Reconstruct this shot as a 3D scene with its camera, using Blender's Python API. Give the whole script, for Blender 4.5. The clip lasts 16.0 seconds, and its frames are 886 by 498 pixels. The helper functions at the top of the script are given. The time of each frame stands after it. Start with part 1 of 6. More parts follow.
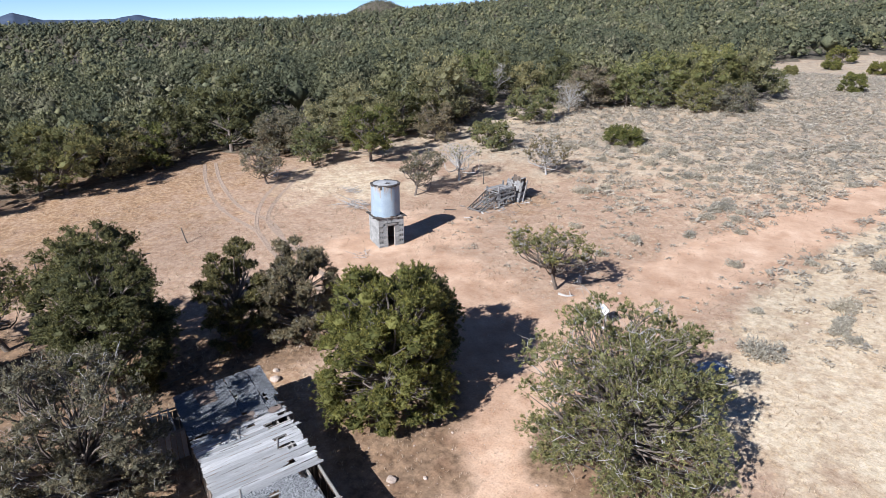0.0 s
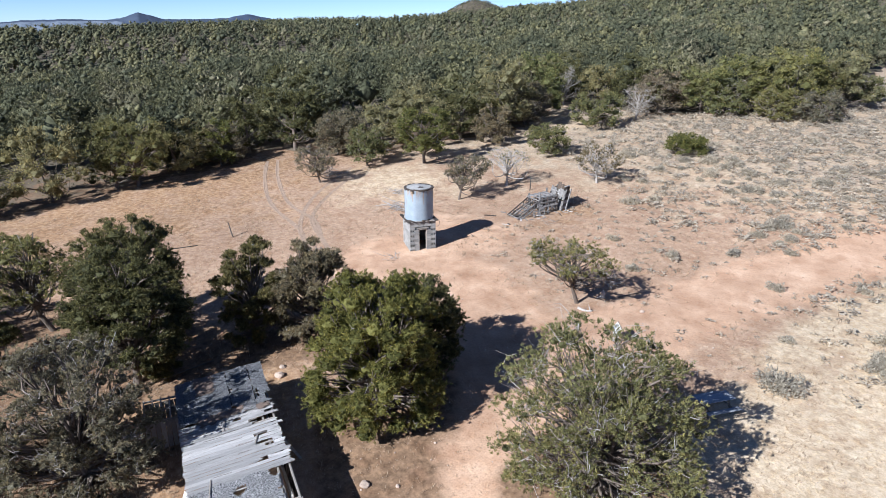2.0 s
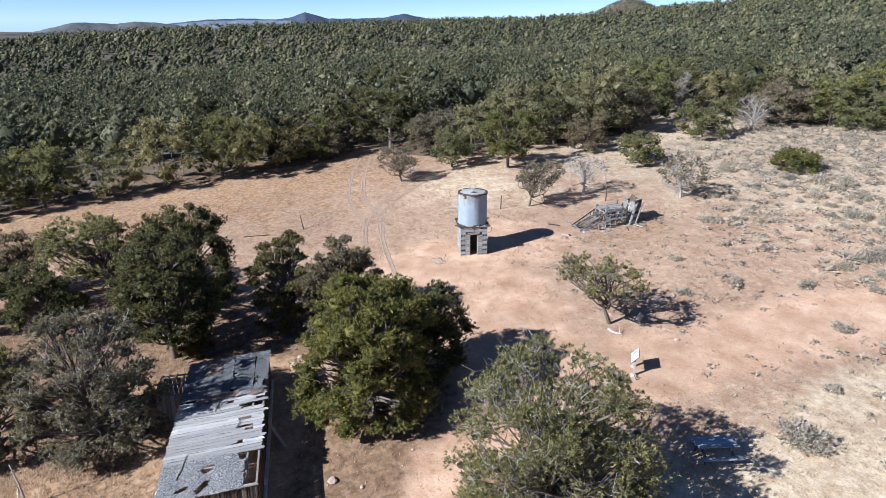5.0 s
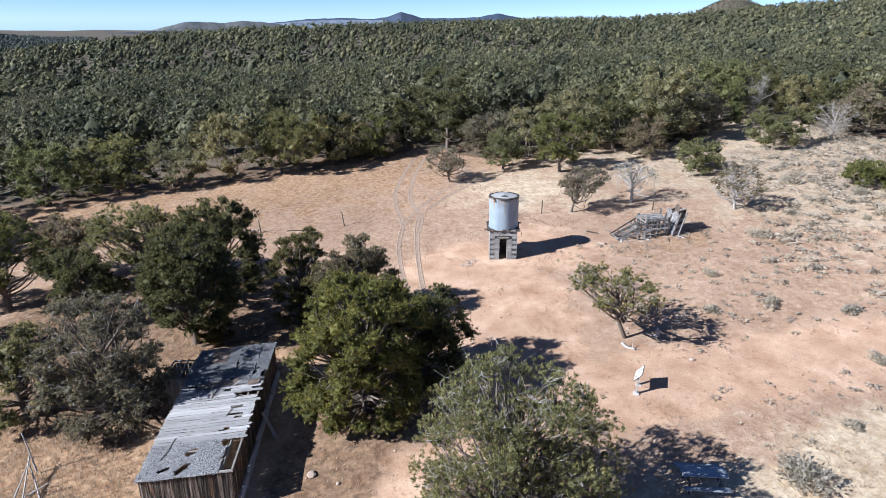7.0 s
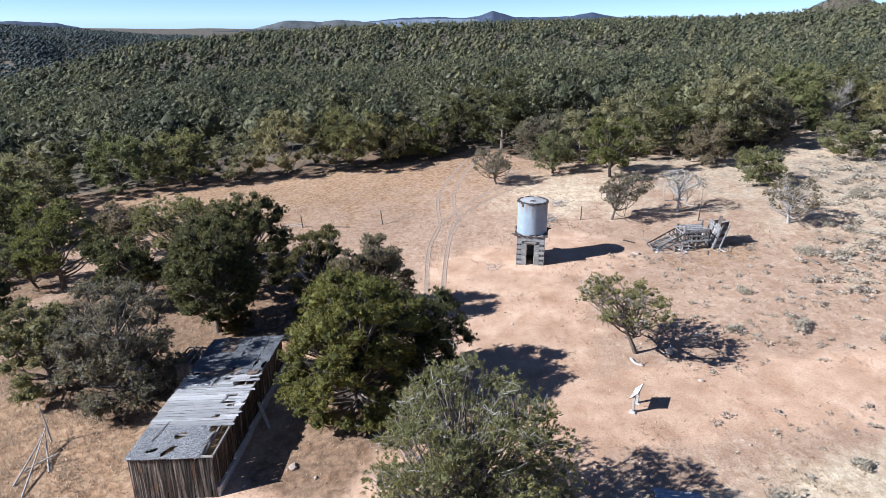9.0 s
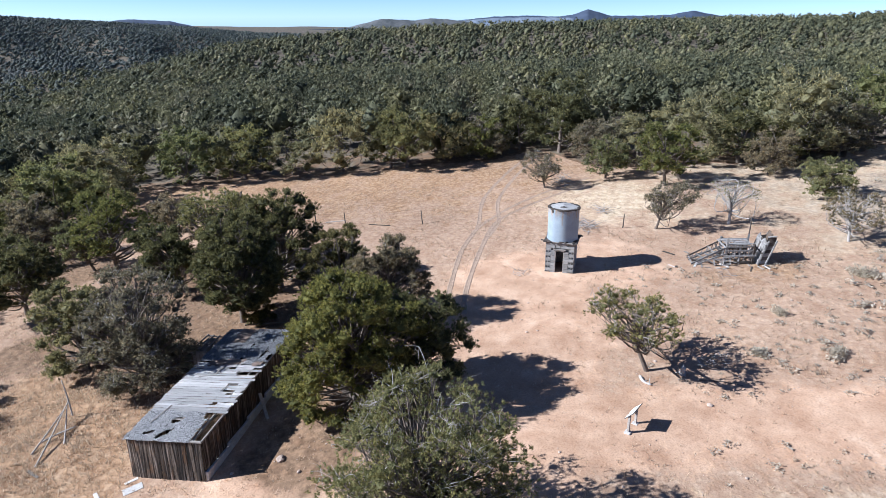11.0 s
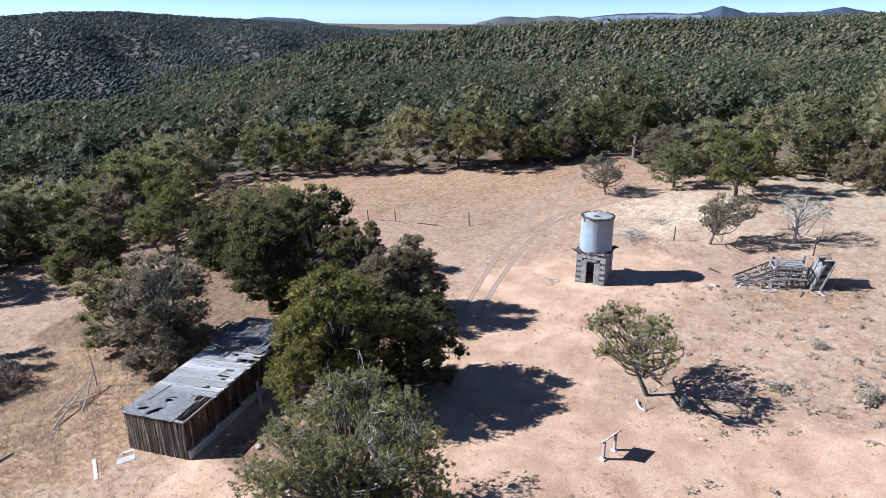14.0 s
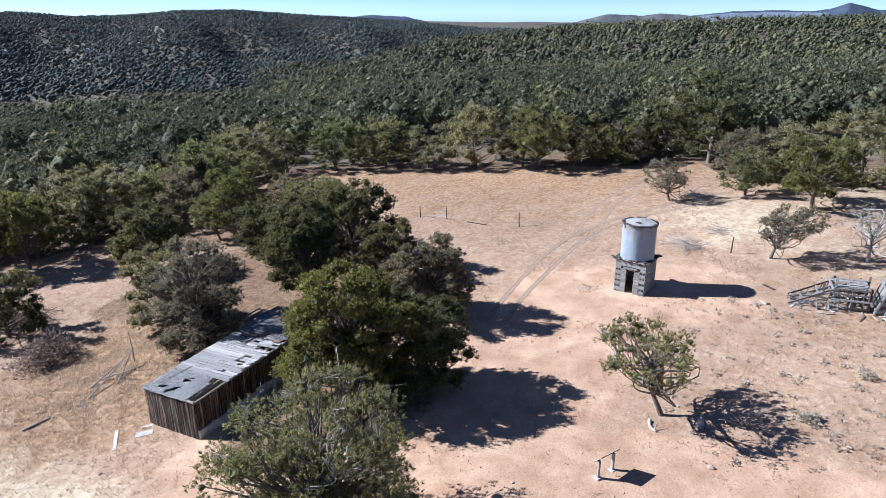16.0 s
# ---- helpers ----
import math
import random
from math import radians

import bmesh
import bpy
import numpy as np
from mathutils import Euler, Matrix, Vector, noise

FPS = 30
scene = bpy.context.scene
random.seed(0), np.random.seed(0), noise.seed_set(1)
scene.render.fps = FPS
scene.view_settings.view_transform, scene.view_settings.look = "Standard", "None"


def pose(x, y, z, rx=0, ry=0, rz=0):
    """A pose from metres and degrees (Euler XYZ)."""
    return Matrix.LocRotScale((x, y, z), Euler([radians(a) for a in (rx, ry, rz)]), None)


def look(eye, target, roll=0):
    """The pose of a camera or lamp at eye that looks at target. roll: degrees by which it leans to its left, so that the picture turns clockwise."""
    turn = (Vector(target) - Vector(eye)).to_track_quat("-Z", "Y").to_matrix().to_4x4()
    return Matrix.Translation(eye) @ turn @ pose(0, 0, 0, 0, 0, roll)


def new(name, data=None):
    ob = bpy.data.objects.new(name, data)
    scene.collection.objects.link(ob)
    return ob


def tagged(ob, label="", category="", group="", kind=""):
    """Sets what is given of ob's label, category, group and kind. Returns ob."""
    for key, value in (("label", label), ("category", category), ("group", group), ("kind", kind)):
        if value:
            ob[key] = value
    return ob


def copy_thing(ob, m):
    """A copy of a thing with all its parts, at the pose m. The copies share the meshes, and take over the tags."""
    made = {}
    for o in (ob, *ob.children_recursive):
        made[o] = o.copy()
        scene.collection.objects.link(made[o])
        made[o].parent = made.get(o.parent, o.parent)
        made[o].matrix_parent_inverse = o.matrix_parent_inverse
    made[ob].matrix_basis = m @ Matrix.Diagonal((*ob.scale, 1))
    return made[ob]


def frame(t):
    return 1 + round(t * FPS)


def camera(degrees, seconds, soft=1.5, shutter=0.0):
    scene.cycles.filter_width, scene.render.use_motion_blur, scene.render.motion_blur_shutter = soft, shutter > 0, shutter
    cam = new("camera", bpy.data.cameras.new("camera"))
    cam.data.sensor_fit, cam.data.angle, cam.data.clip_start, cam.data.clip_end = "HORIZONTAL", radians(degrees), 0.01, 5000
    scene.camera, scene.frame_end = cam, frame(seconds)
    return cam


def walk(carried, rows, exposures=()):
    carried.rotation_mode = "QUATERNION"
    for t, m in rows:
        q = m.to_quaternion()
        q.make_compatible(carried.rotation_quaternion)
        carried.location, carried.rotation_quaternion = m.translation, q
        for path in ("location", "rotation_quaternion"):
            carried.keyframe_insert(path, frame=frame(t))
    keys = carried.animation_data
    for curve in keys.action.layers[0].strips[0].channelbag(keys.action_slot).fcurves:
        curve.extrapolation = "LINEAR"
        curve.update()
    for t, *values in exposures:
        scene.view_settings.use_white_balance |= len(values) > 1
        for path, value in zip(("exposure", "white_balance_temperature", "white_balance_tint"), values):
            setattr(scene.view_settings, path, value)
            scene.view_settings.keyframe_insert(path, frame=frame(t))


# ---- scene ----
cam = camera(68.7, 16.0, soft=0.75)
METRES, EYE, TILT, LEAN, TURN = 34.08, 19.8, 3.75, 1.0, 43.9
ROWS = [
    (0.0, 0.0, 0.0, 0.0, 0.33, -23.26, -0.77),
    (0.5, 0.0322, 0.0029, 0.0046, 2.29, -23.3, -0.65),
    (1.0, 0.0645, 0.0066, 0.0082, 4.31, -23.33, -0.53),
    (1.5, 0.0967, 0.0115, 0.0106, 6.37, -23.36, -0.39),
    (2.0, 0.1288, 0.0178, 0.013, 8.5, -23.39, -0.26),
    (2.5, 0.1611, 0.0249, 0.0154, 10.69, -23.4, -0.1),
    (3.0, 0.1926, 0.0331, 0.0177, 12.85, -23.41, 0.04),
    (3.5, 0.2236, 0.0425, 0.0193, 14.92, -23.41, 0.17),
    (4.0, 0.2543, 0.0527, 0.0205, 17.0, -23.41, 0.31),
    (6.5, 0.4001, 0.1181, 0.024, 27.09, -23.35, 0.93),
    (7.0, 0.4269, 0.1344, 0.0245, 29.01, -23.32, 1.04),
    (7.5, 0.4534, 0.1515, 0.0251, 30.91, -23.3, 1.15),
    (8.0, 0.4794, 0.169, 0.026, 32.81, -23.28, 1.28),
    (8.5, 0.5051, 0.1872, 0.0265, 34.71, -23.25, 1.4),
    (9.0, 0.5302, 0.2065, 0.0273, 36.67, -23.23, 1.53),
    (9.5, 0.5541, 0.2264, 0.028, 38.67, -23.2, 1.65),
    (12.0, 0.6614, 0.3381, 0.0294, 48.01, -23.05, 2.23),
    (12.5, 0.6796, 0.3623, 0.0297, 49.69, -23.02, 2.34),
    (13.0, 0.6948, 0.3862, 0.0293, 51.36, -22.98, 2.46),
    (13.5, 0.7099, 0.4107, 0.0283, 53.03, -22.94, 2.57),
    (14.0, 0.7231, 0.4359, 0.0273, 54.64, -22.9, 2.66),
    (14.5, 0.7362, 0.4615, 0.0256, 56.55, -22.84, 2.76),
    (15.0, 0.7488, 0.4875, 0.0235, 58.77, -22.78, 2.89),
    (15.5, 0.7602, 0.5153, 0.0213, 61.02, -22.7, 3.01),
    (16.0, 0.7717, 0.5442, 0.0177, 63.15, -22.63, 3.13),
]
walk(cam, [(t, pose(0, 0, EYE, TILT, LEAN, TURN) @ pose(METRES * x, METRES * y, METRES * z, 90 + pitch, roll, yaw)) for t, x, y, z, yaw, pitch, roll in ROWS],
     exposures=[(0.0, 1.13, 5650, 11), (16.0, 1.28, 5420, 12)])

# ---- light ----
SUN_AZ, SUN_EL = 183.0, 33.0   # degrees counter-clockwise from +y, and above the horizon
sun_dir = Vector((-math.sin(radians(SUN_AZ)) * math.cos(radians(SUN_EL)), math.cos(radians(SUN_AZ)) * math.cos(radians(SUN_EL)), math.sin(radians(SUN_EL))))
sun = new("sun", bpy.data.lights.new("sun", "SUN"))
sun.data.energy, sun.data.angle, sun.data.color = 4.4, radians(0.5), (1.0, 0.955, 0.89)
sun.matrix_world = look(sun_dir * 50, (0, 0, 0))
world = bpy.data.worlds.new("sky")
scene.world = world
world.use_nodes = True
wn = world.node_tree.nodes
sky = wn.new("ShaderNodeTexSky")
sky.sky_type, sky.sun_disc = "NISHITA", False
sky.sun_elevation, sky.sun_rotation = radians(SUN_EL), radians(-SUN_AZ)
sky.air_density, sky.dust_density, sky.ozone_density, sky.altitude = 0.55, 0.0, 1.0, 2000
clear = wn.new("ShaderNodeMixRGB")
clear.blend_type = "MULTIPLY"
clear.inputs[0].default_value, clear.inputs[2].default_value = 1.0, (0.82, 0.88, 1.0, 1)   # thin dry mountain air
world.node_tree.links.new(sky.outputs[0], clear.inputs[1])
world.node_tree.links.new(clear.outputs[0], wn["Background"].inputs[0])
wn["Background"].inputs[1].default_value = 0.060

# ---- materials ----


def mat(name, rough=0.9, metal=0.0):
    m = bpy.data.materials.new(name)
    m.use_nodes = True
    b = m.node_tree.nodes["Principled BSDF"]
    b.inputs["Roughness"].default_value, b.inputs["Metallic"].default_value = rough, metal
    b.inputs["Specular IOR Level"].default_value = 0.25
    return m, m.node_tree.nodes, m.node_tree.links, b


def ramp(ns, ls, source, stops):
    r = ns.new("ShaderNodeValToRGB")
    e = r.color_ramp.elements
    while len(e) < len(stops):
        e.new(0.5)
    for el, (p, c) in zip(e, stops):
        el.position, el.color = p, (*c, 1)
    ls.new(source, r.inputs[0])
    return r.outputs[0]


def blend(ns, ls, fac, a, b, kind="MIX"):
    n = ns.new("ShaderNodeMixRGB")
    n.blend_type = kind
    for sock, v in zip(n.inputs, (fac, a, b)):
        if isinstance(v, (int, float)):
            sock.default_value = v
        elif isinstance(v, tuple):
            sock.default_value = (*v, 1)
        else:
            ls.new(v, sock)
    return n.outputs[0]


def tex(ns, ls, scale, detail=6.0, rough=0.6, stretch=None, source="Object", apart=False):
    """A noise in metres; stretch pulls it along the axes; apart gives each object its own piece of it."""
    c = ns.new("ShaderNodeTexCoord")
    mp = ns.new("ShaderNodeMapping")
    if apart:
        info = ns.new("ShaderNodeObjectInfo")
        far = ns.new("ShaderNodeVectorMath")
        far.operation = "SCALE"
        far.inputs["Scale"].default_value = 7.3
        ls.new(info.outputs["Location"], far.inputs[0])
        ls.new(far.outputs[0], mp.inputs["Location"])
    ls.new(c.outputs[source], mp.inputs[0])
    if stretch:
        mp.inputs["Scale"].default_value = stretch
    n = ns.new("ShaderNodeTexNoise")
    n.inputs["Scale"].default_value, n.inputs["Detail"].default_value, n.inputs["Roughness"].default_value = scale, detail, rough
    ls.new(mp.outputs[0], n.inputs["Vector"])
    return n.outputs["Fac"]


def bump(ns, ls, b, height, strength=0.5, dist=0.02):
    n = ns.new("ShaderNodeBump")
    n.inputs["Strength"].default_value, n.inputs["Distance"].default_value = strength, dist
    ls.new(height, n.inputs["Height"])
    ls.new(n.outputs[0], b.inputs["Normal"])


def plain(name, lo, hi, scale=6.0, rough=0.9, metal=0.0, bumps=0.4, dist=0.01, stretch=None, by_object=0.0):
    """A surface that varies between two colours at two scales, and from object to object."""
    m, ns, ls, b = mat(name, rough, metal)
    n1, n2 = tex(ns, ls, scale, stretch=stretch), tex(ns, ls, scale * 7, stretch=stretch)
    c = ramp(ns, ls, n1, [(0.3, lo), (0.7, hi)])
    c = blend(ns, ls, 0.35, c, ramp(ns, ls, n2, [(0.3, tuple(v * 0.55 for v in lo)), (0.7, hi)]))
    if by_object:
        info = ns.new("ShaderNodeObjectInfo")
        lo_k, hi_k = 1 - by_object, 1 + by_object * 0.4
        c = blend(ns, ls, 1.0, c, ramp(ns, ls, info.outputs["Random"], [(0.0, (lo_k,) * 3), (1.0, (hi_k,) * 3)]), "MULTIPLY")
    ls.new(c, b.inputs["Base Color"])
    bump(ns, ls, b, n2, bumps, dist)
    return m


WARM_TONES = [(0.0, (0.84, 0.88, 0.86)), (0.45, (1.0, 1.0, 0.96)), (0.8, (1.12, 1.06, 0.9)), (1.0, (1.08, 1.02, 1.05))]
WOOD_TONES = [(0.0, (0.55, 0.61, 0.60)), (0.3, (0.78, 0.83, 0.78)), (0.55, (1.0, 1.02, 0.92)), (0.8, (1.3, 1.24, 0.98)), (0.93, (1.1, 1.04, 1.02)), (1.0, (1.5, 1.42, 1.42))]
PALE_TONES = [(0.0, (0.85, 0.86, 0.88)), (1.0, (1.08, 1.06, 1.04))]


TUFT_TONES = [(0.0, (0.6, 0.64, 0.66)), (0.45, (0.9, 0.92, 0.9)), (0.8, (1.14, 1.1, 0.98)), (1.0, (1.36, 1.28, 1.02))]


def foliage(name, dark, light, tint_attr=False, trans=0.5, tones=WARM_TONES, grain=7.0, gap_shade=0.3, tufted=False):
    """Leaf sprays and clumps: each one its own shade, each tuft and tree its own tone; dark flecks paint the shade of
    leaf gaps.
    """
    m, ns, ls, b = mat(name, 0.75)
    geo = ns.new("ShaderNodeNewGeometry")
    c = ramp(ns, ls, geo.outputs["Random Per Island"], [(0.0, dark), (0.6, tuple((a + b2) / 2 for a, b2 in zip(dark, light))), (1.0, light)])
    a = ns.new("ShaderNodeAttribute")
    a.attribute_name = "tint"
    f = a.outputs["Fac"] if tint_attr else ns.new("ShaderNodeObjectInfo").outputs["Random"]
    c = blend(ns, ls, 1.0, c, ramp(ns, ls, f, tones), "MULTIPLY")
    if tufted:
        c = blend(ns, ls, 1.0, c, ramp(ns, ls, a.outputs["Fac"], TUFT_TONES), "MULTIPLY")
    if gap_shade:
        # noise darkens the colour where shaded gaps between leaves would be
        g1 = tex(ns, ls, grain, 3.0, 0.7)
        c = blend(ns, ls, 1.0, c, ramp(ns, ls, g1, [(0.36, (1 - gap_shade,) * 3), (0.62, (1.15, 1.15, 1.12))]), "MULTIPLY")
    ls.new(c, b.inputs["Base Color"])
    t = ns.new("ShaderNodeBsdfTranslucent")
    ls.new(c, t.inputs["Color"])
    mix = ns.new("ShaderNodeMixShader")
    mix.inputs[0].default_value = trans
    ls.new(b.outputs[0], mix.inputs[1])
    ls.new(t.outputs[0], mix.inputs[2])
    ls.new(mix.outputs[0], ns["Material Output"].inputs[0])
    return m


def ground_material():
    m, ns, ls, b = mat("dry_ground", 0.95)
    big, mid, fine, grit = (tex(ns, ls, s, 8) for s in (0.05, 0.4, 2.6, 11.0))
    soil = ramp(ns, ls, mid, [(0.3, (0.375, 0.242, 0.158)), (0.55, (0.485, 0.333, 0.228)), (0.75, (0.565, 0.412, 0.297))])
    straw = ramp(ns, ls, fine, [(0.3, (0.27, 0.182, 0.124)), (0.5, (0.36, 0.253, 0.176)), (0.7, (0.455, 0.34, 0.246))])
    grey = ramp(ns, ls, fine, [(0.3, (0.20, 0.165, 0.13)), (0.7, (0.46, 0.38, 0.29))])
    litter = ramp(ns, ls, fine, [(0.3, (0.10, 0.065, 0.04)), (0.7, (0.30, 0.20, 0.125))])

    def masked(name, lo, hi, noise_tex):
        a = ns.new("ShaderNodeAttribute")
        a.attribute_name = name
        add = ns.new("ShaderNodeMath")
        add.operation = "ADD"
        ls.new(a.outputs["Fac"], add.inputs[0])
        ls.new(noise_tex, add.inputs[1])
        return ramp(ns, ls, add.outputs[0], [(lo, (0, 0, 0)), (hi, (1, 1, 1))])
    # the noise, about 0.5, breaks each mask's rim
    c = blend(ns, ls, masked("grassy", 0.72, 0.98, fine), soil, straw)
    pale = ramp(ns, ls, fine, [(0.3, (0.36, 0.28, 0.19)), (0.5, (0.50, 0.41, 0.29)), (0.7, (0.60, 0.51, 0.38))])
    c = blend(ns, ls, masked("pale", 0.7, 1.0, mid), c, pale)
    gold = ramp(ns, ls, fine, [(0.3, (0.185, 0.116, 0.066)), (0.5, (0.325, 0.212, 0.125)), (0.7, (0.45, 0.325, 0.21))])
    c = blend(ns, ls, masked("gold", 0.75, 1.0, mid), c, gold)
    c = blend(ns, ls, masked("sagey", 0.75, 1.0, mid), c, grey)
    c = blend(ns, ls, masked("bare", 0.8, 1.0, mid), c, soil)
    c = blend(ns, ls, masked("litter", 0.8, 1.05, mid), c, litter)
    wood = ramp(ns, ls, mid, [(0.35, (0.07, 0.062, 0.046)), (0.7, (0.17, 0.145, 0.105))])
    c = blend(ns, ls, masked("wooded", 0.8, 1.0, mid), c, wood)
    patch = tex(ns, ls, 0.75, 5, 0.6)
    c = blend(ns, ls, 0.7, c, ramp(ns, ls, patch, [(0.34, (0.80, 0.72, 0.66)), (0.5, (1.0, 0.98, 0.96)), (0.66, (1.1, 1.12, 1.13))]), "MULTIPLY")
    c = blend(ns, ls, 0.5, c, ramp(ns, ls, big, [(0.35, (0.75, 0.72, 0.7)), (0.65, (1.15, 1.12, 1.1))]), "MULTIPLY")
    c = blend(ns, ls, 0.45, c, ramp(ns, ls, grit, [(0.34, (0.42, 0.38, 0.34)), (0.46, (0.86, 0.85, 0.84)), (0.56, (1.0, 1.0, 1.0)), (0.68, (1.2, 1.2, 1.2))]), "MULTIPLY")
    bunch = tex(ns, ls, 4.2, 4.0, 0.65)
    mound = ramp(ns, ls, bunch, [(0.5, (0, 0, 0)), (0.64, (1, 1, 1))])
    grown = ns.new("ShaderNodeAttribute")
    grown.attribute_name = "grassy"
    tuft = blend(ns, ls, 1.0, mound, grown.outputs["Color"], "MULTIPLY")
    c = blend(ns, ls, tuft, c, blend(ns, ls, 1.0, c, (1.22, 1.16, 1.02), "MULTIPLY"))
    ls.new(c, b.inputs["Base Color"])
    h = blend(ns, ls, 0.85, blend(ns, ls, 0.4, fine, grit), tuft, "ADD")
    bump(ns, ls, b, h, 0.7, 0.04)
    return m


GROUND = ground_material()
RUT = plain("rut_dust", (0.255, 0.18, 0.128), (0.40, 0.30, 0.222), 3.0, bumps=0.5, dist=0.02)
PINYON = foliage("pinyon_needles", (0.109, 0.116, 0.038), (0.309, 0.297, 0.103), tufted=True)
JUNIPER = foliage("juniper_sprays", (0.140, 0.139, 0.060), (0.367, 0.347, 0.167), tufted=True)
# lightened copies of the pinyon and juniper greens: edge sunlight put into colour
EDGE_PINYON = foliage("sunlit_edge_pinyon_needles", (0.126, 0.136, 0.053), (0.380, 0.365, 0.158), tufted=True)
EDGE_JUNIPER = foliage("sunlit_edge_juniper_sprays", (0.167, 0.156, 0.082), (0.479, 0.424, 0.236), tufted=True)
GREY_GREEN = foliage("ageing_juniper_sprays", (0.143, 0.122, 0.084), (0.378, 0.325, 0.230), tufted=True)
DARK_PINYON = foliage("dark_pinyon_needles", (0.090, 0.090, 0.039), (0.254, 0.231, 0.105), tufted=True)
# blue raised a little in this base colour for haze over the woods
FOREST = foliage("forest_crowns", (0.081, 0.084, 0.049), (0.208, 0.202, 0.127), tint_attr=True, trans=0.3, tones=WOOD_TONES, grain=1.6, gap_shade=0.35)
# blue-grey crown colour: haze over the valley is mixed into it
HAZY_HILL_FOREST = foliage("hazy_hillside_crowns", (0.078, 0.095, 0.095), (0.136, 0.153, 0.152), tint_attr=True, trans=0.35, tones=WOOD_TONES, grain=0.8, gap_shade=0.3)
SAGE = foliage("sagebrush_leaves", (0.396, 0.360, 0.287), (0.660, 0.596, 0.483), trans=0.55, tones=PALE_TONES, gap_shade=0.2)
SAGE_FAR = foliage("sagebrush_sheet", (0.396, 0.354, 0.287), (0.660, 0.590, 0.483), tint_attr=True, trans=0.55, tones=PALE_TONES, gap_shade=0.2)
DEAD_LEAF = foliage("brown_dead_sprays", (0.13, 0.095, 0.078), (0.30, 0.235, 0.195), tones=PALE_TONES, gap_shade=0.2)
STRAW = foliage("dry_grass_blades", (0.36, 0.275, 0.19), (0.66, 0.54, 0.40), tint_attr=True, tones=PALE_TONES, gap_shade=0.0, trans=0.55)
BARK = plain("juniper_bark", (0.09, 0.07, 0.055), (0.24, 0.20, 0.165), 5.0, stretch=(3, 3, 0.6), bumps=0.9, dist=0.03)
DEADWOOD = plain("silver_deadwood", (0.26, 0.235, 0.21), (0.52, 0.49, 0.45), 4.0, stretch=(3, 3, 0.5), bumps=0.7)
GREYWOOD = plain("weathered_grey_board", (0.20, 0.175, 0.15), (0.50, 0.46, 0.41), 2.0, stretch=(8, 0.7, 8), bumps=0.6, by_object=0.35)
GREYWOOD_X = plain("weathered_grey_rail", (0.20, 0.18, 0.16), (0.46, 0.43, 0.39), 2.0, stretch=(0.7, 8, 8), bumps=0.6, by_object=0.45)
PALEWOOD = plain("bleached_pale_board", (0.42, 0.39, 0.36), (0.80, 0.77, 0.73), 1.6, stretch=(9, 0.5, 9), bumps=0.7, by_object=0.22)
DARKWOOD = plain("sunburnt_brown_board", (0.045, 0.032, 0.024), (0.26, 0.20, 0.155), 2.4, stretch=(6, 6, 0.35), bumps=0.7, by_object=0.5)

# ---- building helpers ----


def solid(name, verts, tris, material, parent=None, label="", tint=None, smooth=False):
    """A mesh object from arrays of corners and triangles."""
    verts, tris = np.asarray(verts, np.float32), np.asarray(tris, np.int32)
    me = bpy.data.meshes.new(name)
    me.vertices.add(len(verts))
    me.vertices.foreach_set("co", verts.ravel())
    me.loops.add(tris.size)
    me.loops.foreach_set("vertex_index", tris.ravel())
    me.polygons.add(len(tris))
    me.polygons.foreach_set("loop_start", np.arange(0, tris.size, 3, dtype=np.int32))
    me.polygons.foreach_set("use_smooth", np.full(len(tris), smooth))
    me.update(calc_edges=True)
    if tint is not None:
        me.attributes.new("tint", "FLOAT", "POINT").data.foreach_set("value", np.asarray(tint, np.float32))
    me.materials.append(material)
    ob = new(name, me)
    ob.parent = parent
    if label:
        ob["label"] = label
    return ob


def part(name, bm, material, parent, label=""):
    """One bmesh as one mesh object under a thing or a part."""
    me = bpy.data.meshes.new(name)
    bm.to_mesh(me)
    bm.free()
    me.materials.append(material)
    ob = new(name, me)
    ob.parent = parent
    if label:
        ob["label"] = label
    return ob


def thing(name, label, category, m=None, group="", kind=""):
    ob = tagged(new(name), label, category, group, kind)
    ob.empty_display_size = 0.2
    if m is not None:
        ob.matrix_world = m
    return ob


def box(bm, size, m, bevel=0.0):
    """A box of that size, centred on m, with bevelled edges."""
    made = bmesh.ops.create_cube(bm, size=1.0, matrix=m @ Matrix.Diagonal((*size, 1)))
    if bevel:
        edges = list({e for v in made["verts"] for e in v.link_edges})
        bmesh.ops.bevel(bm, geom=edges, offset=bevel, segments=1, affect="EDGES")


def beam(bm, a, b, w, d, roll=0.0, bevel=0.006, warp=0.0):
    """A board from a to b, w wide and d thick, a little bent."""
    a, b = Vector(a), Vector(b)
    way = b - a
    m = Matrix.Translation((a + b) / 2) @ way.to_track_quat("Y", "Z").to_matrix().to_4x4() @ pose(0, 0, 0, 0, roll, 0)
    box(bm, (w, way.length, d), m, bevel)
    if warp:
        for v in bm.verts:
            t = (v.co - a).dot(way) / max(way.length_squared, 1e-6)
            v.co.z += warp * math.sin(3.1 * t)


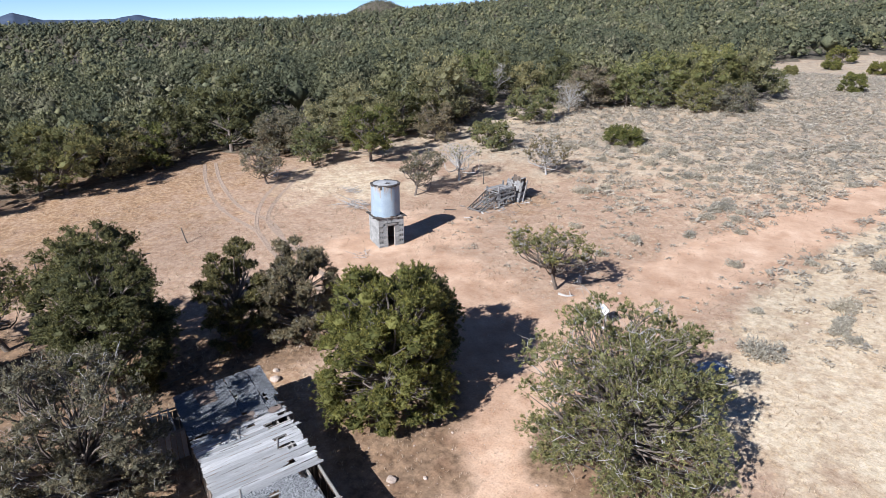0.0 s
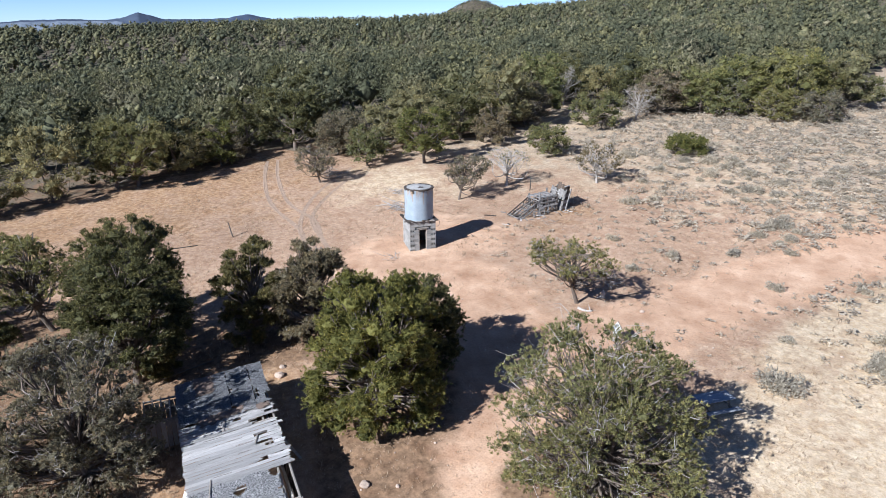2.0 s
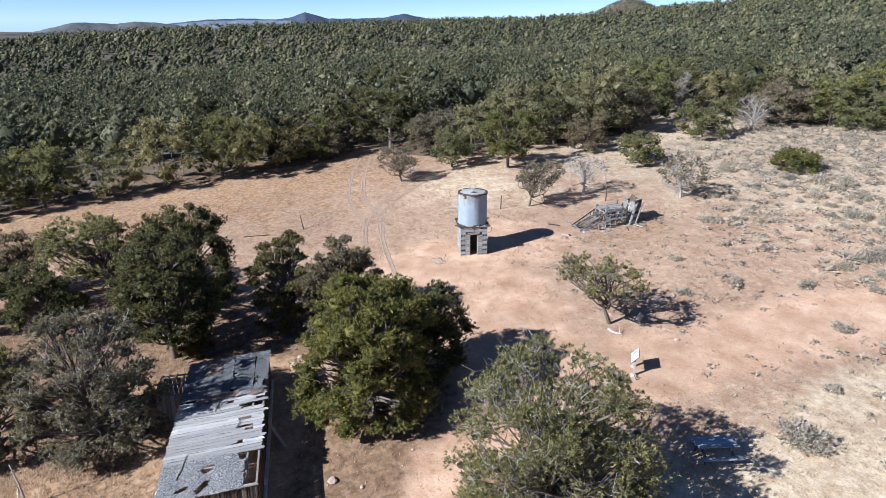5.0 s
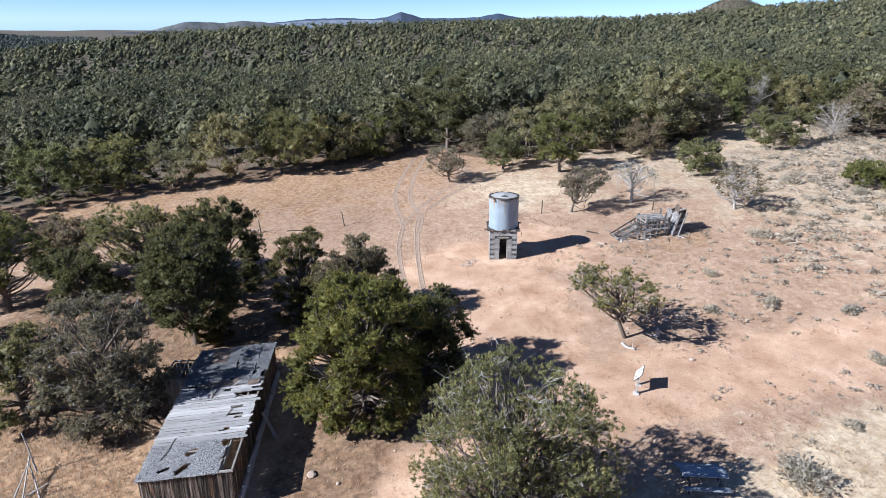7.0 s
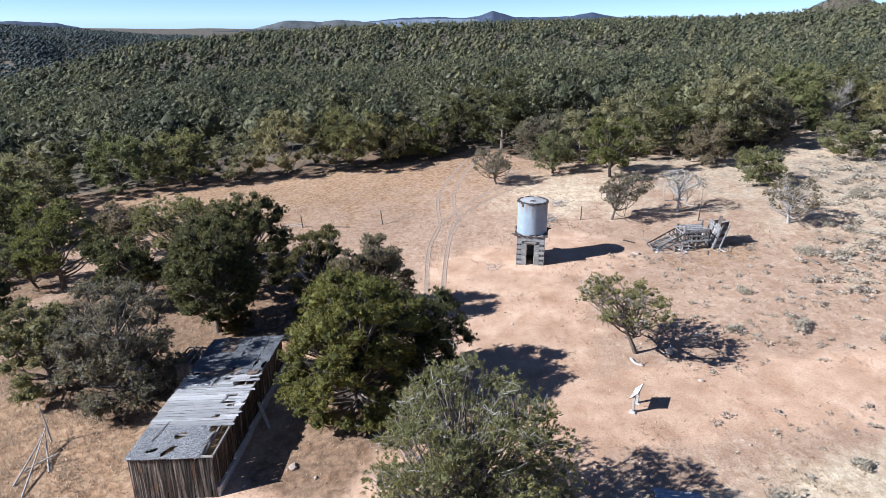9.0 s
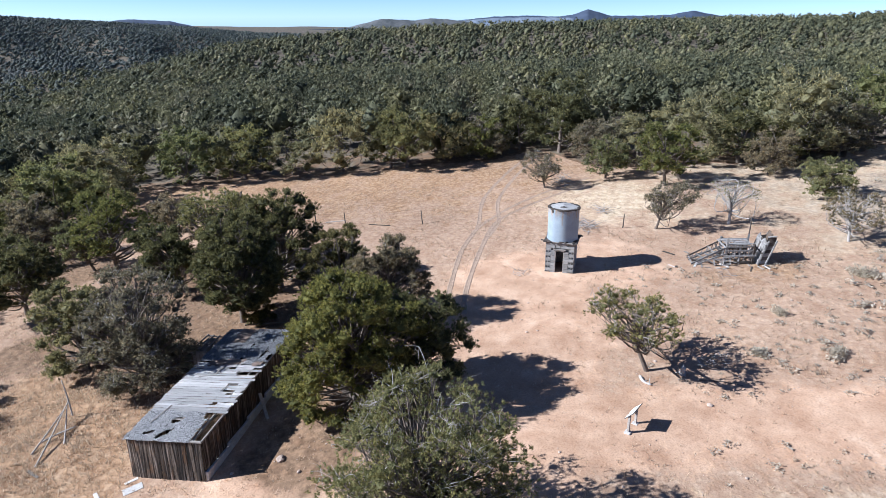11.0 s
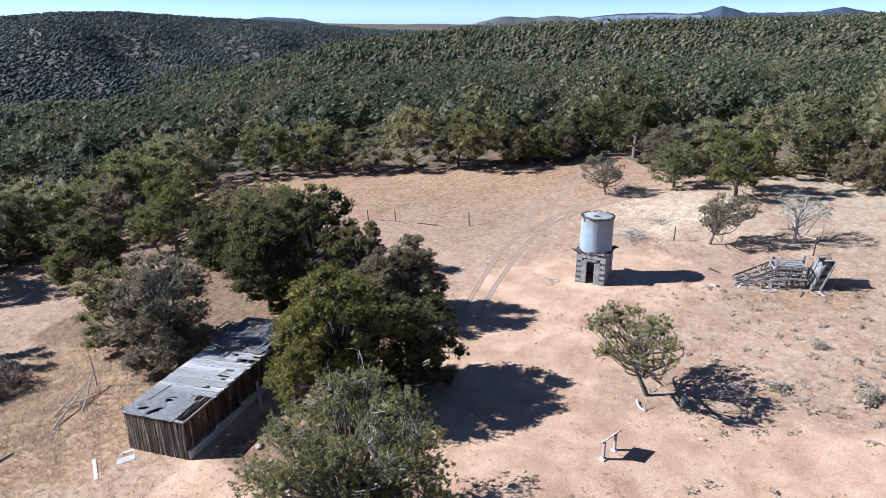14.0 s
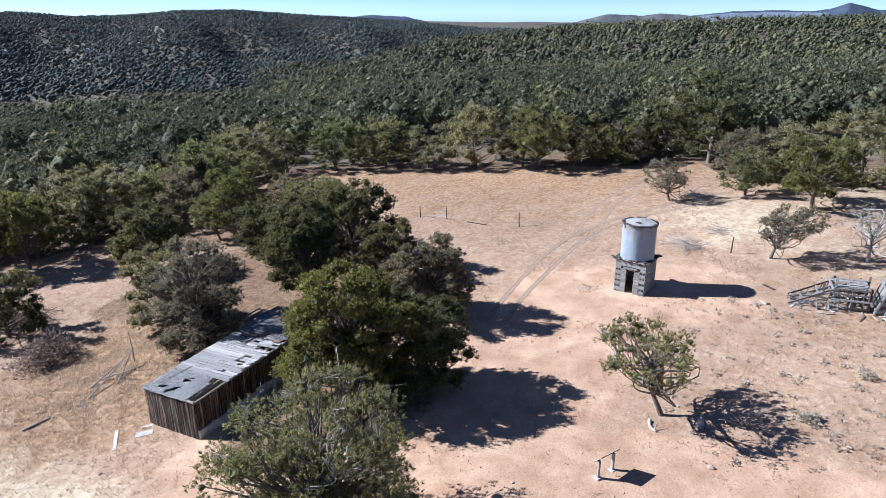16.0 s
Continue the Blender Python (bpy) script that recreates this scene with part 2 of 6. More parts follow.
class Net:
    """Collects tubes and leaf sprays as arrays."""

    def __init__(self):
        self.v, self.f, self.n = [], [], 0

    def add(self, v, f):
        self.v.append(np.asarray(v, float))
        self.f.append(np.asarray(f, int) + self.n)
        self.n += len(v)

    def arrays(self):
        return np.concatenate(self.v), np.concatenate(self.f)

    def tube(self, path, radii, sides=6):
        path = np.asarray(path, float)
        n = len(path)
        way = np.gradient(path, axis=0)
        way /= np.linalg.norm(way, axis=1)[:, None] + 1e-9
        ref = np.where(np.abs(way[:, 2:3]) > 0.8, np.array([[1.0, 0, 0]]), np.array([[0, 0, 1.0]]))
        u = np.cross(way, ref)
        u /= np.linalg.norm(u, axis=1)[:, None] + 1e-9
        w = np.cross(way, u)
        a = np.arange(sides) * 2 * np.pi / sides
        r = np.asarray(radii)[:, None, None]
        v = path[:, None] + r * (np.cos(a)[None, :, None] * u[:, None] + np.sin(a)[None, :, None] * w[:, None])
        f = []
        for i in range(n - 1):
            for j in range(sides):
                p, q = i * sides + j, i * sides + (j + 1) % sides
                f += [(p, q, q + sides), (p, q + sides, p + sides)]
        for j in range(1, sides - 1):
            f.append(((n - 1) * sides, (n - 1) * sides + j, (n - 1) * sides + j + 1))
        self.add(v.reshape(-1, 3), f)


# ---- land ----
MID = np.array([6.0, 16.0])
AZ = np.array([-180, 0, 37, 47, 58, 72, 86, 96, 106, 114, 120, 141, 180.0])
CREST_R = np.array([700, 700, 700, 700, 700, 650, 600, 560, 480, 320, 200, 170, 170.0])
CREST_E = np.array([3.0, 3.0, 1.5, 0.9, 0.1, -0.35, -0.75, -1.2, -2.2, -4.7, -7.3, -8.0, -8.0])
DIP_Z = np.array([10, 22, 14, 8, 0, -4, -6, -7, -8, -6, -4.5, -6, -6.0])
VALLEY = np.array([20, 20, 10, 8, 4, 0, -5, -10, -25, -40, -46, -46, -20.0])
HILL_AZ = np.array([-180, 0, 37, 47, 58, 72, 86, 96, 104, 108, 114, 124, 127.5, 131, 135, 140, 150, 180])
HILL_E = np.array([1.0, 2.5, 1.1, 0.5, -0.3, -0.8, -1.2, -1.3, -1.2, -0.9, -0.3, 0.2, 0.3, 0.0, -0.2, 0.2, 0.4, 0.4])


def terrain(x, y):
    """The land's height at x, y (arrays or numbers)."""
    x, y = np.asarray(x, float), np.asarray(y, float)
    near = -0.02 * x + 0.072 * y - 0.45 * np.exp(-((x + 14) ** 2 + (y - 8) ** 2) / 60)
    near = near + 0.10 * np.sin(x * 0.21 + 1.0) * np.sin(y * 0.17) + 0.05 * np.sin(x * 0.6 + y * 0.4)
    dx, dy = x - MID[0], y - MID[1]
    r, az = np.hypot(dx, dy), np.degrees(np.arctan2(-dx, dy))
    r1, e1 = np.interp(az, AZ, CREST_R), np.interp(az, AZ, CREST_E)
    zc = 15.2 + r1 * np.tan(np.radians(e1))
    zh = 14.7 + 1500 * np.tan(np.radians(np.interp(az, HILL_AZ, HILL_E)))
    start = np.minimum(120.0, r1 * 0.55)
    radii = [start * 0 + 100, np.maximum(r1 * 0.55, 125), np.maximum(r1, 160), r1 + 330, r1 * 0 + 1500, r1 * 0 + 4700]
    ring = 100.0 / np.maximum(r, 1.0)
    nx, ny = MID[0] + dx * ring, MID[1] + dy * ring
    heights = [-0.02 * nx + 0.072 * ny, np.interp(az, AZ, DIP_Z), zc, np.interp(az, AZ, VALLEY), zh, zh - 25]
    out = np.where(r < 100, near, heights[-1])
    for (ra, rb), (za, zb) in zip(zip(radii, radii[1:]), zip(heights, heights[1:])):
        t = np.clip((r - ra) / (rb - ra), 0, 1)
        out = np.where((r >= ra) & (r < rb), za + (zb - za) * t * t * (3 - 2 * t), out)
    far = np.clip((r - 250) / 600, 0, 1)
    out = out + far * 3.0 * np.sin(x * 0.013 + 2) * np.sin(y * 0.011 + 0.5)
    fold = np.clip((r - 620) / 300, 0, 1) * np.clip((az - 98) / 8, 0, 1)
    out = out + fold * np.clip((1480 - r) / 350, 0, 1) * (10 * np.sin(az * 0.42 + r * 0.0045) + 6 * np.sin(az * 0.9 - r * 0.007 + 1.0))
    hx, hy = MID[0] - 1150 * math.sin(radians(50.2)), MID[1] + 1150 * math.cos(radians(50.2))
    return out + 40 * np.exp(-((x - hx) ** 2 + (y - hy) ** 2) / (2 * 44.0 ** 2))


def z_at(x, y):
    return float(terrain(x, y))


def away(x, y, line):
    """The distance to a line of points."""
    d = np.full(np.shape(x), 1e9)
    for (ax, ay), (bx, by) in zip(line, line[1:]):
        t = np.clip(((x - ax) * (bx - ax) + (y - ay) * (by - ay)) / ((bx - ax) ** 2 + (by - ay) ** 2), 0, 1)
        d = np.minimum(d, np.hypot(x - ax - t * (bx - ax), y - ay - t * (by - ay)))
    return d


def inside(x, y, ring):
    hit = np.zeros(np.shape(x), bool)
    for (ax, ay), (bx, by) in zip(ring, ring[1:] + ring[:1]):
        hit ^= ((ay > y) != (by > y)) & (x < (bx - ax) * (y - ay) / (by - ay + 1e-9) + ax)
    return hit


CLEARING = [(-34, -26), (-42, -20), (-62, -13), (-70, -17), (-73, -4), (-73, 8), (-73, 19), (-74, 31), (-78, 37), (-66, 42), (-64, 52), (-62, 68),
            (-72, 86), (-54, 84), (-44, 93), (-35, 98), (-39, 114), (-49, 145), (-56, 172), (-42, 202), (30, 205), (60, 60), (60, -40), (0, -60)]
PATH = [(6, 8), (-8, 16), (-14.8, 22), (-17.6, 28.5), (-17.6, 36), (-16.2, 43.4), (-14.0, 53.4), (-10.5, 66.4), (-4, 88)]
YARD = [(-14, 17), (-20, 25), (-28, 28), (-36, 29)]


def fall(d, a, b):
    return np.clip((b - d) / (b - a), 0, 1)


def build_ground():
    az = np.concatenate([np.arange(-180, 0, 6), np.arange(0, 150, 0.5), np.arange(150, 180.1, 6)])
    rad = [0.02, 3, 6, 9, 11]
    while rad[-1] < 4700:
        rad.append(rad[-1] + max(0.45, rad[-1] * 0.012 if rad[-1] < 130 else rad[-1] * 0.035))
    rad = np.array(rad)
    a, r = np.meshgrid(np.radians(az), rad, indexing="ij")
    x, y = MID[0] - r * np.sin(a), MID[1] + r * np.cos(a)
    z = terrain(x, y)
    n, m = r.shape
    i, j = np.meshgrid(np.arange(n - 1), np.arange(m - 1), indexing="ij")
    p = (i * m + j).ravel()
    tris = np.concatenate([np.stack([p, p + 1, p + m + 1], 1), np.stack([p, p + m + 1, p + m], 1)])[:, ::-1]
    x, y = x.ravel(), y.ravel()
    ob = solid("ground", np.stack([x, y, z.ravel()], 1), tris, GROUND, smooth=True)
    open_land = inside(x, y, CLEARING)
    bare = np.maximum(fall(away(x, y, PATH), 1.0, 4.5), 0.85 * fall(away(x, y, YARD), 2.0, 8.0))
    bare = np.maximum(bare, 0.6 * fall(np.hypot(x + 37, y - 35), 2, 9))
    grassy = np.where(open_land, 0.55, 0.2) * (1 - 0.7 * bare) + 0.25 * fall(away(x, y, [(-55, -8), (-60, 20)]), 5, 25)
    sagey = np.where(open_land, np.clip((y - 42 - 0.35 * (x + 30)) / 25, 0, 1) * 0.38, 0.1) * (1 - bare)
    litter = np.where(open_land, 0.0, 0.9)
    for tx, ty, tr in [(-21, 18.5, 5), (-11, 22, 5), (-33, 11, 5.5), (-26, 5.5, 4.5), (-31, 17, 4.5), (-29, 1, 4), (-40, 1, 8), (-17.8, 15.6, 4.0), (-44, -12, 9), (-36, 9, 8), (-43, 3, 8), (-33, 4, 6), (-30, -4, 4)]:
        litter = np.maximum(litter, 0.62 * fall(np.hypot(x - tx, y - ty), tr * 0.5, tr * 1.1))
    reach = np.hypot(x - MID[0], y - MID[1])
    wooded = np.where(open_land, 0.0, np.clip((reach - 62) / 60, 0.35, 1))
    pale = np.where(open_land, np.clip((y - 46 - 0.3 * (x + 16)) / 25, 0, 1) * 0.5 + 0.55 * np.clip((x + 14) / 4, 0, 1) * np.clip((y - 20) / 8, 0, 1), 0.0) * (1 - bare)
    pale = np.maximum(pale, 0.45 * fall(np.hypot((x + 54) * 0.8, y - 40), 3, 12)) * open_land
    pale = np.maximum(pale, 0.5 * fall(away(x, y, [(-14, -4), (-11, 5), (-7, 12)]), 2, 7))
    gold = 0.62 * fall(away(x, y, [(-18.5, 3), (-22, 0), (-24, 5), (-28, 9), (-31, 13)]), 3.0, 9) + 0.46 * fall(away(x, y, [(-66, -10), (-67, 20), (-71, 30)]), 6, 28)
    gold = np.maximum(gold, 0.4 * fall(away(x, y, [(-33, 43), (-34, 47)]), 1, 5)) * open_land
    for name, values in (("gold", gold), ("pale", pale), ("wooded", wooded), ("bare", bare), ("grassy", grassy), ("sagey", sagey), ("litter", litter)):
        ob.data.attributes.new(name, "FLOAT", "POINT").data.foreach_set("value", values.astype(np.float32))
    return tagged(ob, "dry reddish ranch ground with straw grass and bare paths", "ground", kind="structure")


build_ground()

RUTS = [
    [(-31, 23.0), (-35.9, 23.6), (-42.6, 24.8), (-48.0, 26.5), (-56.8, 27.8), (-65.2, 30.8), (-72.0, 34.1)],
    [(-31, 24.2), (-35.4, 24.8), (-43.4, 26.6), (-48.9, 28.5), (-56.2, 29.3), (-64.6, 32.1), (-71.5, 35.2)],
    [(-43.4, 26.6), (-49.7, 28.7), (-55.4, 33.8), (-60.7, 41.0)],
    [(-42.6, 24.8), (-48.9, 27.1), (-55.9, 32.2), (-62.0, 40.0)],
]


def spline(points, steps):
    p = np.array([points[0], *points, points[-1]], float)
    out = []
    for k in range(1, len(p) - 2):
        for t in np.linspace(0, 1, steps, endpoint=False):
            out.append(0.5 * (2 * p[k] + (p[k + 1] - p[k - 1]) * t + (2 * p[k - 1] - 5 * p[k] + 4 * p[k + 1] - p[k + 2]) * t * t
                              + (3 * p[k] - p[k - 1] - 3 * p[k + 1] + p[k + 2]) * t ** 3))
    out.append(p[-2])
    return np.array(out)


def build_rut(points, rng):
    """A shallow wheel rut: pressed dust between two low, crumbling banks."""
    c = spline(points, 24)
    way = np.gradient(c, axis=0)
    way /= np.linalg.norm(way, axis=1)[:, None]
    side = np.stack([-way[:, 1], way[:, 0]], 1)
    across, lift = [-0.28, -0.15, -0.09, 0.09, 0.15, 0.28], [-0.03, 0.022, 0.006, 0.006, 0.024, -0.03]
    v = []
    for k, (p, s) in enumerate(zip(c, side)):
        wob = 1 + 0.08 * math.sin(k * 0.35) + rng.uniform(-0.08, 0.08)
        for a, h in zip(across, lift):
            q = p + s * a * wob
            v.append((*q, float(terrain(*q)) + h + rng.uniform(-0.005, 0.005)))
    f = []
    for k in range(len(c) - 1):
        for j in range(5):
            a = k * 6 + j
            f += [(a, a + 1, a + 7), (a, a + 7, a + 6)]
    tagged(solid("wheel_rut", v, f, RUT), "pale wheel rut pressed into the meadow grass", "track", "wheel ruts", kind="structure")


for line in RUTS:
    build_rut(line, np.random.default_rng(3))

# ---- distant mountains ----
# the blue in these base colours stands in for distance haze
FAR_BLUE = plain("hazed_far_mountain", (0.035, 0.052, 0.09), (0.07, 0.088, 0.125), 0.004, bumps=0.0)
FAR_DARK = plain("hazed_wooded_mountain", (0.026, 0.036, 0.044), (0.062, 0.07, 0.08), 0.012, bumps=0.0)
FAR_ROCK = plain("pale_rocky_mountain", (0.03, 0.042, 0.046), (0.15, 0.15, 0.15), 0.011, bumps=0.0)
FAR_PALE = plain("hazed_snowy_mountain", (0.07, 0.10, 0.14), (0.23, 0.265, 0.32), 0.012, bumps=0.0)


def mountain(name, label, profile, r, material, base=-2.2):
    """A ridge in the distance, with spurs: profile is (bearing, elevation of the crest)."""
    pa, pe = np.array([p[0] for p in profile], float), np.array([p[1] for p in profile], float)
    az = np.arange(pa[0], pa[-1], 0.12)
    depth = np.linspace(-1, 1, 15)
    a, d = np.meshgrid(az, depth, indexing="ij")
    rr = r + d * 260
    crest = np.interp(a, pa, pe)
    crest = crest + 0.012 * np.sin(a * 5.1) + 0.006 * np.sin(a * 13.3 + 1)
    shape = (1 - np.abs(d)) ** (0.8 + 0.06 * np.sin(a * 1.3 + d * 3))
    z = 20.7 + r * np.tan(np.radians(base + (crest - base) * shape))
    x, y = MID[0] - rr * np.sin(np.radians(a)), MID[1] + rr * np.cos(np.radians(a))
    n, m = a.shape
    i, j = np.meshgrid(np.arange(n - 1), np.arange(m - 1), indexing="ij")
    p = (i * m + j).ravel()
    tris = np.concatenate([np.stack([p, p + 1, p + m + 1], 1), np.stack([p, p + m + 1, p + m], 1)])
    tagged(solid(name, np.stack([x.ravel(), y.ravel(), z.ravel()], 1), tris, material, smooth=True), label, "mountain", kind="structure")


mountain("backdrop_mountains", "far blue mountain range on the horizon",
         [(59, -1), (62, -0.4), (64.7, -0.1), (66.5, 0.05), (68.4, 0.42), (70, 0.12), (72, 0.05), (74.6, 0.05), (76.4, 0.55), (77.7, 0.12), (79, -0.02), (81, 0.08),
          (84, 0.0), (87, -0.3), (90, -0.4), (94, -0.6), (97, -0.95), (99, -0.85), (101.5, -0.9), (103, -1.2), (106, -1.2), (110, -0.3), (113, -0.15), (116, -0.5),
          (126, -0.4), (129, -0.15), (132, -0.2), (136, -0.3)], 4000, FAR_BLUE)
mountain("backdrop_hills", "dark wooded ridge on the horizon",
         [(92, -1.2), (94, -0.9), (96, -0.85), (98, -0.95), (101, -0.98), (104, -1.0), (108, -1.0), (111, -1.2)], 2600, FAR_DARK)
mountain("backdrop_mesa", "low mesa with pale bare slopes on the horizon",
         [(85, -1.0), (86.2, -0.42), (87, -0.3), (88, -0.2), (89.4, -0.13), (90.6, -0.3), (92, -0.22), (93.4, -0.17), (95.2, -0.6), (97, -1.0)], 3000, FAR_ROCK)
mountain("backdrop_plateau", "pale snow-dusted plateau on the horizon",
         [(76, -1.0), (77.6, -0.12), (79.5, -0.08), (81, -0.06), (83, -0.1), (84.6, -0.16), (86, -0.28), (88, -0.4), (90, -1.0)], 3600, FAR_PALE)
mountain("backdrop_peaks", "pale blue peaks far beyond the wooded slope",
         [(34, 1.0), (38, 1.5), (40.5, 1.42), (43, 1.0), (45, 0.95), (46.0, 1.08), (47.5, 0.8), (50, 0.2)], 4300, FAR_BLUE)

# ---- trees ----


def sprays(rng, centres, outward, size, k, spread=0.45, face=0.0):
    """k ragged leaf triangles round each centre, leaning outward."""
    n = len(centres)
    c = np.repeat(centres, k, 0) + rng.normal(0, spread, (n * k, 3)) * size
    o = np.repeat(outward, k, 0)
    s = size * rng.uniform(0.6, 1.35, (n * k, 1))
    a = (o * 0.55 + rng.normal(0, 0.62, (n * k, 3))) * s
    b = (o * 0.25 + rng.normal(0, 0.75, (n * k, 3))) * s
    if face:
        u = o / (np.linalg.norm(o, axis=1)[:, None] + 1e-9)
        a -= face * u * (a * u).sum(1)[:, None]
        b -= face * u * (b * u).sum(1)[:, None]
    v = np.stack([c - (a + b) * 0.33, c + a, c + b], 1).reshape(-1, 3)
    return v, np.arange(n * k * 3).reshape(-1, 3)


def blades(rng, centres, outward, length, k, wide):
    """Tufts of k narrow leaf blades, fanning outward from each centre."""
    n = len(centres)
    o = np.repeat(outward, k, 0) + rng.normal(0, 0.62, (n * k, 3))
    o /= np.linalg.norm(o, axis=1)[:, None] + 1e-6
    long = length * rng.uniform(0.6, 1.3, (n * k, 1))
    foot = np.repeat(centres, k, 0) + rng.normal(0, 0.32, (n * k, 3)) * length
    side = np.cross(o, rng.normal(0, 1, (n * k, 3)))
    side /= np.linalg.norm(side, axis=1)[:, None] + 1e-6
    side *= long * wide * 0.5
    v = np.stack([foot - side, foot + side, foot + o * long], 1).reshape(-1, 3)
    return v, np.arange(n * k * 3).reshape(-1, 3)


def unit_ball(level):
    bm = bmesh.new()
    bmesh.ops.create_icosphere(bm, subdivisions=level, radius=1.0)
    v, f = np.array([v.co[:] for v in bm.verts]), np.array([[q.index for q in face.verts] for face in bm.faces])
    bm.free()
    return v, f


BALL = {0: (np.array([(1, 0, 0), (-1, 0, 0), (0, 1, 0), (0, -1, 0), (0, 0, 1), (0, 0, -1)], float),
            np.array([(0, 2, 4), (2, 1, 4), (1, 3, 4), (3, 0, 4), (2, 0, 5), (1, 2, 5), (3, 1, 5), (0, 3, 5)])), 1: unit_ball(1), 2: unit_ball(2)}


def clumps(rng, lob, level=2, shrink=0.82, rough=0.2):
    """The dense inner body of each lobe, with an uneven skin."""
    bv, bf = BALL[level]
    n = len(lob)
    skin = shrink * (1 + rng.uniform(-rough, rough, (n, len(bv), 1)))
    v = lob[:, None, :3] + bv[None] * lob[:, None, 3:] * skin
    f = bf[None] + (np.arange(n) * len(bv))[:, None, None]
    return v.reshape(-1, 3), f.reshape(-1, 3)


def joined(a, b):
    return np.concatenate([a[0], b[0]]), np.concatenate([a[1], b[1] + len(a[0])])


def lobed(rng, h, r, low, lobes, gap=0.0):
    """Lobes of a crown: centre and radii, on and in one uneven dome that is widest low down."""
    out = []
    ph = rng.uniform(0, 6.3, 3)
    for k in range(lobes):
        inner = k % 4 == 3
        t = rng.uniform(0.25, 0.8) if inner else 0.01 + 0.95 * ((k + 0.5) / lobes) ** 1.35
        a = k * 2.39996 + rng.uniform(-0.5, 0.5)
        w = math.sqrt(max(0.02, 1 - ((t - 0.34) / 0.68) ** 2)) if t > 0.34 else math.sqrt(max(0.02, 1 - ((0.34 - t) / 0.56) ** 2))
        bulge = 1 + 0.10 * math.sin(a * 2 + ph[0]) + 0.08 * math.sin(a * 3 + t * 4 + ph[1]) + 0.06 * math.sin(t * 9 + a + ph[2])
        q = rng.uniform(0.2, 0.6) if inner else rng.uniform(0.70, 0.90)
        lr = r * rng.uniform(0.17, 0.29) * (1 - gap) * (26 / max(lobes, 26)) ** 0.22
        z = low + lr * 0.5 + t * (h - low - lr * 1.1)
        out.append((q * r * w * bulge * math.cos(a), q * r * w * bulge * math.sin(a), z, lr * 1.12, lr * 1.12, lr * 0.8))
    return np.array(out)


